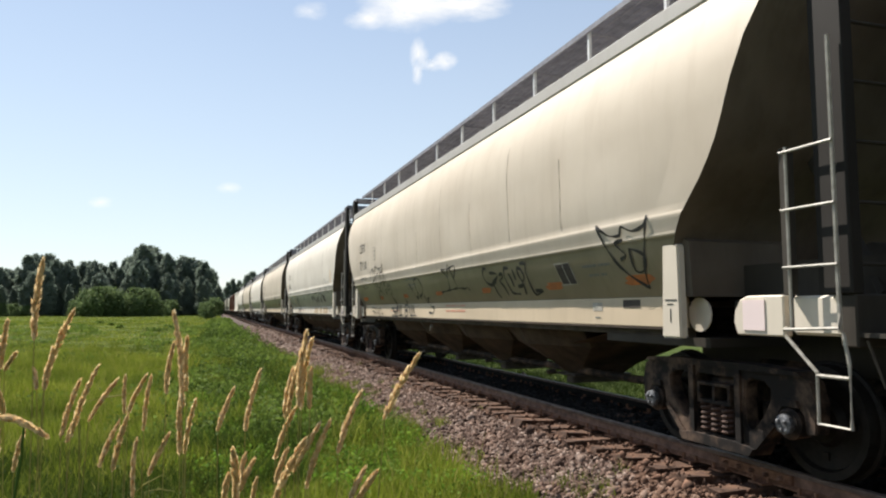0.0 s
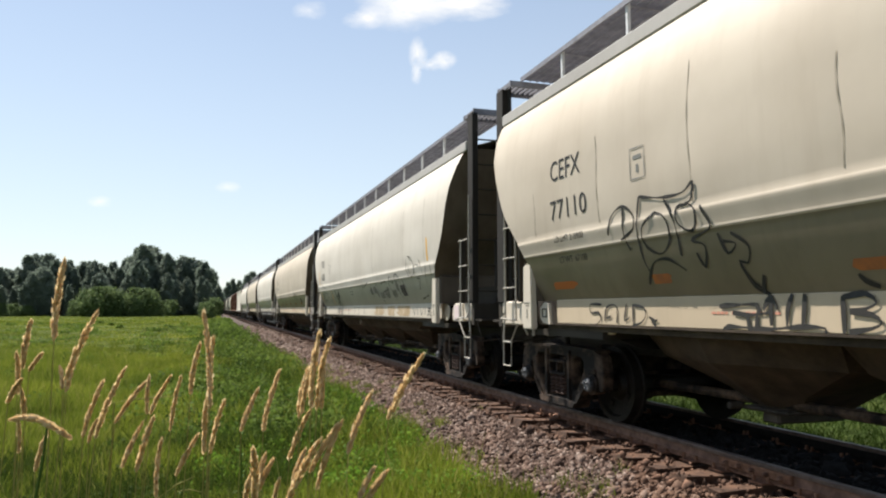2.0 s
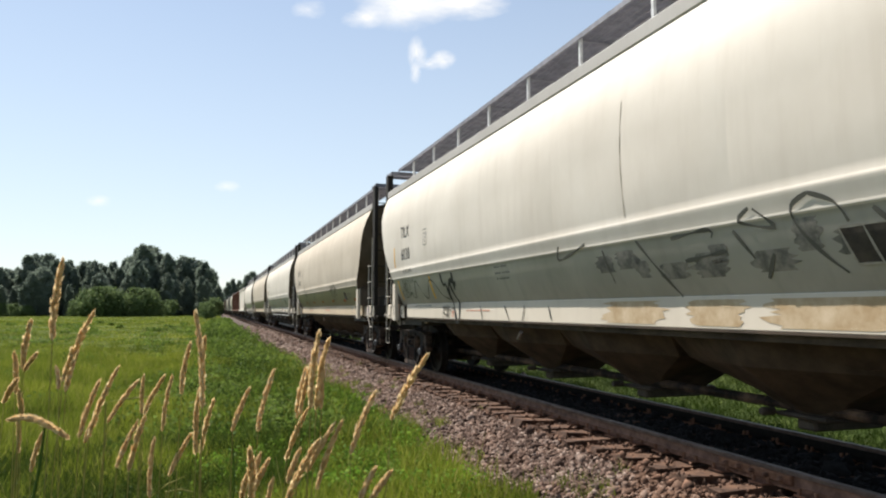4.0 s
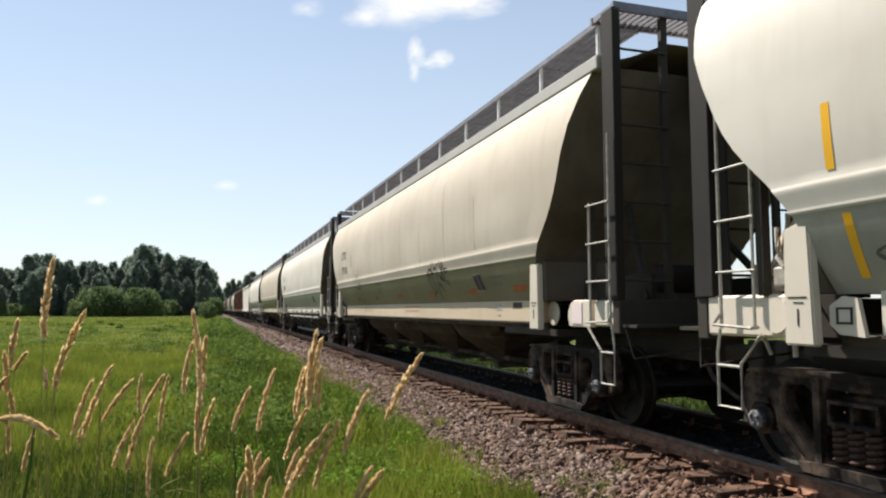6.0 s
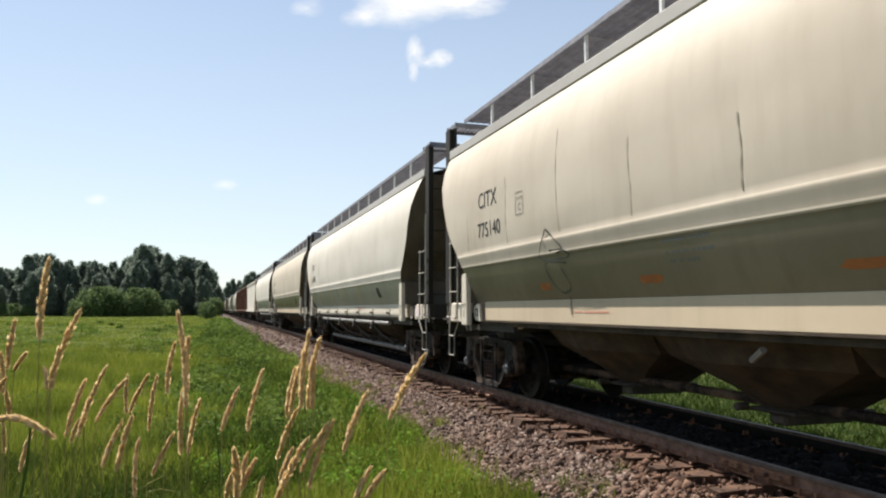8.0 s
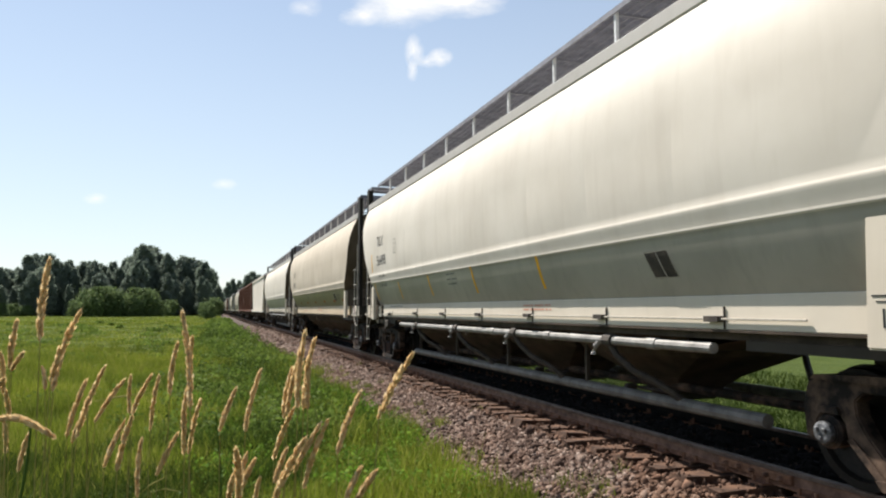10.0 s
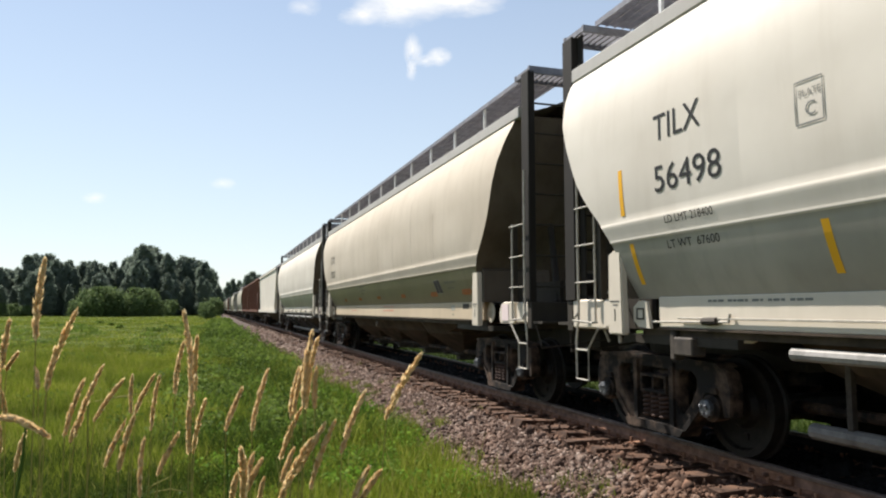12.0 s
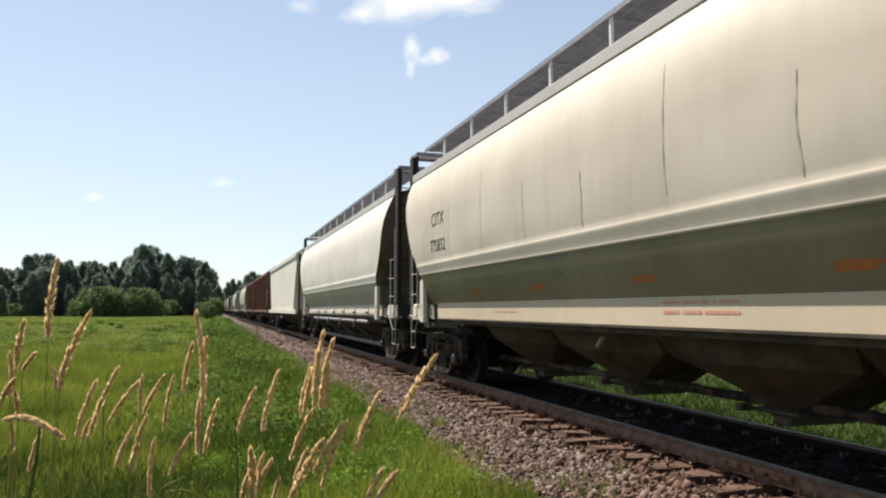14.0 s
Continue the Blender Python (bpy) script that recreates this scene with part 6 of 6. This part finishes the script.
    tag_lead_sill = [
        [(-5.32, 1.39), (-5.42, 1.25), (-5.55, 1.39)],
        [(-5.68, 1.39), (-5.67, 1.25)],
        [(-5.87, 1.37), (-5.96, 1.25), (-6.11, 1.38)],
        [(-6.23, 1.41), (-6.23, 1.25)],
        [(-6.4, 1.38), (-6.62, 1.38), (-6.4, 1.32), (-6.61, 1.32), (-6.39, 1.24)],
        [(-6.67, 1.31), (-6.66, 1.22), (-6.56, 1.26)],
        [(2.34, 1.41), (2.23, 1.16)],
        [(1.34, 1.41), (1.15, 1.18)],
        [(0.63, 1.41), (0.71, 1.18)],
        [(-0.11, 1.4), (-0.19, 1.23)],
    ]
    tag_bush = [
        [(-2.8, 2.1), (-2.69, 2.03), (-2.57, 1.86)],
        [(-2.77, 2.06), (-2.73, 1.93), (-2.77, 1.8), (-2.91, 1.71)],
        [(-2.87, 2.05), (-2.95, 1.91), (-3.03, 1.78), (-3.06, 1.71)],
        [(-3.26, 2.09), (-3.23, 1.96), (-3.17, 1.78), (-3.13, 1.63), (-3.12, 1.54)],
        [(-2.99, 1.69), (-2.85, 1.66), (-2.7, 1.57)],
        [(-3.02, 2.23), (-3, 2.17), (-3.03, 2.12)],
        [(-3.11, 2.24), (-3.14, 2.16)],
        [(-3.41, 2.19), (-3.32, 2.15), (-3.28, 2.07), (-3.36, 1.96), (-3.48, 1.95), (-3.54, 2.03), (-3.51, 2.11), (-3.43, 2.19)],
        [(-3.22, 1.85), (-3.31, 1.77)],
        [(-3.5, 2.25), (-3.53, 2.12), (-3.58, 2.02), (-3.63, 1.92), (-3.67, 1.8)],
        [(-3.31, 1.88), (-3.37, 1.78), (-3.45, 1.67)],
        [(-3.64, 2.21), (-3.61, 2.11), (-3.63, 2.04)],
        [(-3.7, 2.21), (-3.67, 2.12), (-3.71, 2.03), (-3.69, 1.95), (-3.72, 1.87), (-3.84, 1.78)],
        [(-3.71, 2.03), (-3.73, 2.06), (-3.82, 2.08), (-3.9, 2.06), (-3.88, 2.03), (-3.77, 2.02), (-3.71, 2.03)],
    ]
    tag_sail = [
        [(4.24, 2.34), (4.45, 2.11), (4.47, 1.98), (3.77, 1.97), (3.9, 2.06), (4.22, 2.07)],
        [(4.24, 2.34), (3.88, 2.08), (4.04, 2.03)],
        [(4.36, 1.96), (3.86, 1.9), (4.38, 1.93), (4.37, 1.73), (4.18, 1.56), (3.92, 1.63), (4.02, 1.85)],
        [(4.06, 1.51), (4.05, 1.29)],
    ]
    strokes("graffiti", a, tag_loops, 0.030, M_SPRAY, "thin black looping graffiti")
    strokes("graffiti", a, tag_tail, 0.030, M_SPRAY, "thin black looping graffiti")
    strokes("graffiti", a, tag_sill, 0.026, M_SPRAY, "black graffiti tag on the sill")
    strokes("graffiti", a, tag_bill, 0.040, M_SPRAY, "black graffiti tag on the sill")
    strokes("graffiti", a, tag_dr, 0.038, M_SPRAY, "faint graffiti")
    strokes("graffiti", a, tag_crown, 0.032, M_SPRAY, "black angular graffiti")
    strokes("graffiti", a, tag_word, 0.045, M_SPRAY, "black graffiti word")
    strokes("graffiti", a, tag_shield, 0.036, M_SPRAY, "black shield-shaped graffiti")
    strokes("graffiti", b, scribble, 0.028, M_SPRAYDIM, "thin dull scribble")
    strokes("graffiti", b, tag_black, 0.085, M_SPRAY, "bold black graffiti")
    strokes("graffiti", b, tag_small, 0.020, M_SPRAY, "small black tag")
    strokes("graffiti", b, tag_red, 0.022, M_RED, "thin red tag")
    strokes("graffiti", b, tag_leafy, 0.026, M_SPRAYGREEN, "washed-out green scribble")
    strokes("graffiti", b, tag_tall, 0.026, M_SPRAYDIM, "tall thin faded strokes over the ridge")
    strokes("graffiti", b, tag_row, 0.034, M_SPRAYDIM, "faded looping letters too worn to read")
    strokes("graffiti", b, tag_lead_sill, 0.022, M_SPRAY, "small black tag")
    r = random.Random(21)
    for k in range(9):
        u, z = -1.5 - 0.40 * k + r.uniform(-0.1, 0.1), r.uniform(1.62, 1.80)
        blotch("spray_smear", b, u, u - r.uniform(0.25, 0.5), z, z + r.uniform(0.12, 0.24), M_SMEAR, "worn grey spray smear", k)
    for k, (u0, u1) in enumerate(((-1.4, -2.7), (-2.9, -3.75), (-3.85, -5.1))):
        blotch("sill_stain", b, u0, u1, 1.21, 1.44, M_TANSTAIN, "faded tan stain on the sill", 30 + k)
    strokes("graffiti", c, tag_bush, 0.026, M_SPRAY, "black scribbled tag")
    strokes("graffiti", c, tag_bush_bold, 0.055, M_SPRAY, "bold black stroke of a tag")
    strokes("graffiti", c, tag_sail, 0.028, M_SPRAYDIM, "dull scribbled tag")
    strokes("graffiti", a, tag_drop, 0.034, M_SPRAY, "black drips of a tag")


def blotch(name, car, u0, u1, z0, z1, mat, label, seed=0):
    """A worn patch with a ragged outline."""
    r = random.Random(seed * 7 + int(u0 * 100))
    bm = bmesh.new()
    n = max(3, int((z1 - z0) / 0.02))
    rows = []
    for k in range(n + 1):
        z = z0 + (z1 - z0) * k / n
        w = math.sin(math.pi * (0.10 + 0.80 * k / n)) ** 0.22
        m, h = 0.5 * (u0 + u1), 0.5 * (u0 - u1) * w
        a, b = m + h * r.uniform(0.62, 1.10), m - h * r.uniform(0.62, 1.10)
        rows.append([bm.verts.new(on_side(a + (b - a) * q / 4, z, 0.0025)) for q in range(5)])
    for p, q in zip(rows, rows[1:]):
        for i in range(4):
            bm.faces.new((p[i], p[i + 1], q[i + 1], q[i]))
    return part(name, bm, mat, car, label)


def words(u0, u1, z, h):
    """Short bars in a row, where small writing is too faint to read."""
    r, out, u = random.Random(int(u0 * 100 + z * 1000)), [], u0
    while u > u1 + 0.04:
        n = r.uniform(0.03, 0.075)
        out.append((u, max(u - n, u1), z, z + h))
        u -= n + (0.012 if r.random() < 0.8 else 0.05)
    return out


def rod_and_clamp(car):
    """A release rod along the sill with its black clamp and end bracket."""
    part("release_rod", rods([[(-SILL_X - 0.025, 7.02, 1.235), (-SILL_X - 0.025, 5.92, 1.25)], [(-SILL_X - 0.025, 5.92, 1.25), (-SILL_X - 0.025, 5.90, 1.32)]], 0.012), M_RUNG, car, "thin pale release rod")
    part("rod_clamp", rods([[(-SILL_X - 0.03, 6.24, 1.25), (-SILL_X - 0.03, 6.06, 1.255)]], 0.034, 8), M_FRAME, car, "black rod clamp")
    part("valve_bracket", boxes((-1.36, -1.2, 6.42, 6.70, 0.93, 1.10), (-1.34, -1.22, 6.70, 6.78, 0.88, 1.16), bevel=0.015), M_FRAME, car, "dark bracket under the sill")


def routing_board(car, u):
    """A dark board that hangs a little askew in a pale frame on the lower side."""
    def at(k, z):
        return u - k + 0.28 * (z - 1.65)
    bm = bmesh.new()
    zs = [1.65 + 0.05 * k for k in range(6)]
    rows = [[bm.verts.new(on_side(at(k, z), z, 0.004)) for k in (0, 0.37)] for z in zs]
    for a, b in zip(rows, rows[1:]):
        bm.faces.new((a[0], a[1], b[1], b[0]))
    part("routing_board", bm, M_FRAME, car, "dark routing board")
    strokes("board_frame", car, [[(at(k, 1.65), 1.65), (at(k, 1.90), 1.90)] for k in (0, 0.19, 0.37)] + [[(at(0, z), z), (at(0.37, z), z)] for z in (1.65, 1.90)], 0.018, M_RUNG, "thin pale frame")


def marks(a, b, c, d, e):
    """Rust patches, reflectors, stencils and placards."""
    for car in (a, c, e):
        for k, (u0, u1, z0, z1) in enumerate(((-4.62, -5.14, 1.60, 1.69), (-2.30, -2.80, 1.61, 1.69), (0.14, -0.40, 1.62, 1.69), (2.5, 2.06, 1.61, 1.69), (4.78, 4.42, 1.60, 1.69), (-6.45, -6.98, 1.60, 1.70))):
            blotch("rust_patch", car, u0, u1, z0, z1, M_ORANGE, "dull orange rust patch", k)
        routing_board(car, -5.12)
        bars("placard", car, [(-5.67, -5.88, 1.34, 1.43)], M_RUNG, "small white placard")
        bars("stencil", car, [(-5.72, -5.84, 1.26, 1.275)], M_GREYSTENCIL, "small grey stencil")
        bars("sill_slot", car, [(-6.3, -6.62, 1.37, 1.455)], M_FRAME, "dark slot")
        bars("stencil", car, words(1.94, 1.25, 1.97, 0.028) + words(1.93, 1.22, 1.86, 0.028) + words(1.90, 1.41, 1.78, 0.028) + words(-5.7, -6.3, 1.82, 0.026) + words(-5.8, -6.2, 1.72, 0.026), M_GREYSTENCIL, "three grey stencil lines")
        bars("red_stencil", car, words(-0.30, -1.35, 1.315, 0.032) + words(-0.30, -1.35, 1.41, 0.026) + words(4.0, 3.2, 1.315, 0.022), M_RED, "red stencil line")
    blotch("rust_patch", a, 6.92, 6.23, 1.60, 1.69, M_BRIGHTRUST, "bright orange rust patch", 9)
    for car, rows in ((b, [(7.08, 2.28, 2.73), (7.02, 1.56, 1.99), (4.66, 1.56, 1.99), (-7.12, 2.28, 2.72)]), (d, [(7.18, 2.28, 2.74), (7.12, 1.60, 2.0), (4.78, 1.60, 1.97), (2.46, 1.62, 2.01), (0.03, 1.62, 2.04), (-2.40, 1.62, 2.03)])):
        for u, z0, z1 in rows:
            bars("reflector", car, [(u, u - 0.07, z0, z1)], M_YELLOW, "yellow reflective strip")
        bars("red_stencil", car, words(-1.6, -2.5, 1.40, 0.022) + words(-1.6, -2.5, 1.345, 0.022) if car is d else words(3.0, 1.9, 1.33, 0.02), M_RED, "red stencil lines")
        bars("stencil", car, words(1.3, 0.75, 1.96, 0.028) + words(1.32, 0.72, 1.87, 0.028) + words(1.3, 0.85, 1.79, 0.028) + words(6.2, 5.0, 1.42, 0.02), M_GREYSTENCIL, "grey stencil lines")
        routing_board(car, -4.85)


# ---- motion of the train, the stalks and the clouds ----
SWAY_T = [0, 0.5, 1, 1.5, 2, 2.5, 3, 3.6, 4.2, 4.8, 5.5, 6, 6.5, 7, 7.5, 8, 8.6, 9.2, 9.8, 10.5, 11, 11.5, 12, 12.5, 13, 13.5, 14]
SWAY_L = [72, 85, 108, 103, 113, 118, 137, 120, 104, 94, 86, 90, 102, 71, 66, 85, 98, 92, 84, 86, 72, 62, 75, 84, 95, 105, 101]
SWAY_C = [313, 320, 350, 345, 361, 364, 370, 356, 340, 330, 327, 347, 354, 318, 311, 315, 335, 330, 322, 323, 327, 323, 331, 322, 340, 350, 348]
SWAY_R = [737, 747, 780, 741, 746, 764, 777, 762, 750, 742, 744, 741, 739, 732, 737, 749, 752, 742, 730, 724, 724, 720, 740, 730, 742, 748, 768]


def motions():
    rows = [(t, s) for t, s in TRAVEL]
    for car, y in CARS:
        walk(car, [(t, pose(AXIS, y - s, 0)) for t, s in rows])
    near = [c for c, y in CARS if y < 130]
    ticks = [0.1 * k for k in range(141)]
    for car in near:
        for w in WHEELS[car.name]:
            p = w.matrix_basis.translation
            walk(w, [(t, pose(p.x, p.y, p.z, math.degrees(travelled(t) / 0.457), 0, 0)) for t in ticks])
    for stalk, root, col, tall, d, own in STALKS:
        rows = []
        for i, t in enumerate(SWAY_T):
            l, c, r = SWAY_L[i] - 101, SWAY_C[i] - 348, SWAY_R[i] - 768
            px = np.interp(col, [100, 350, 740], [l, c, r]) + own * 4 * math.sin(2.1 * t + 5 * own)
            ang = px * d / F_PX / max(tall, 0.8)
            rows.append((t, Matrix.Translation(root) @ Matrix.Rotation(ang, 4, FWD)))
        walk(stalk, rows)
    for c, px, py, d in CLOUDS:
        rows = []
        for t in (0, 14):
            p = along(px - 12 * t / 14, py - 9 * t / 14, d)
            rows.append((t, look(p, p + FWD)))
        walk(c, rows)


build_ground()
build_track()
build_train()
build_woods()
build_grass()
build_stalks()
build_clouds()
motions()
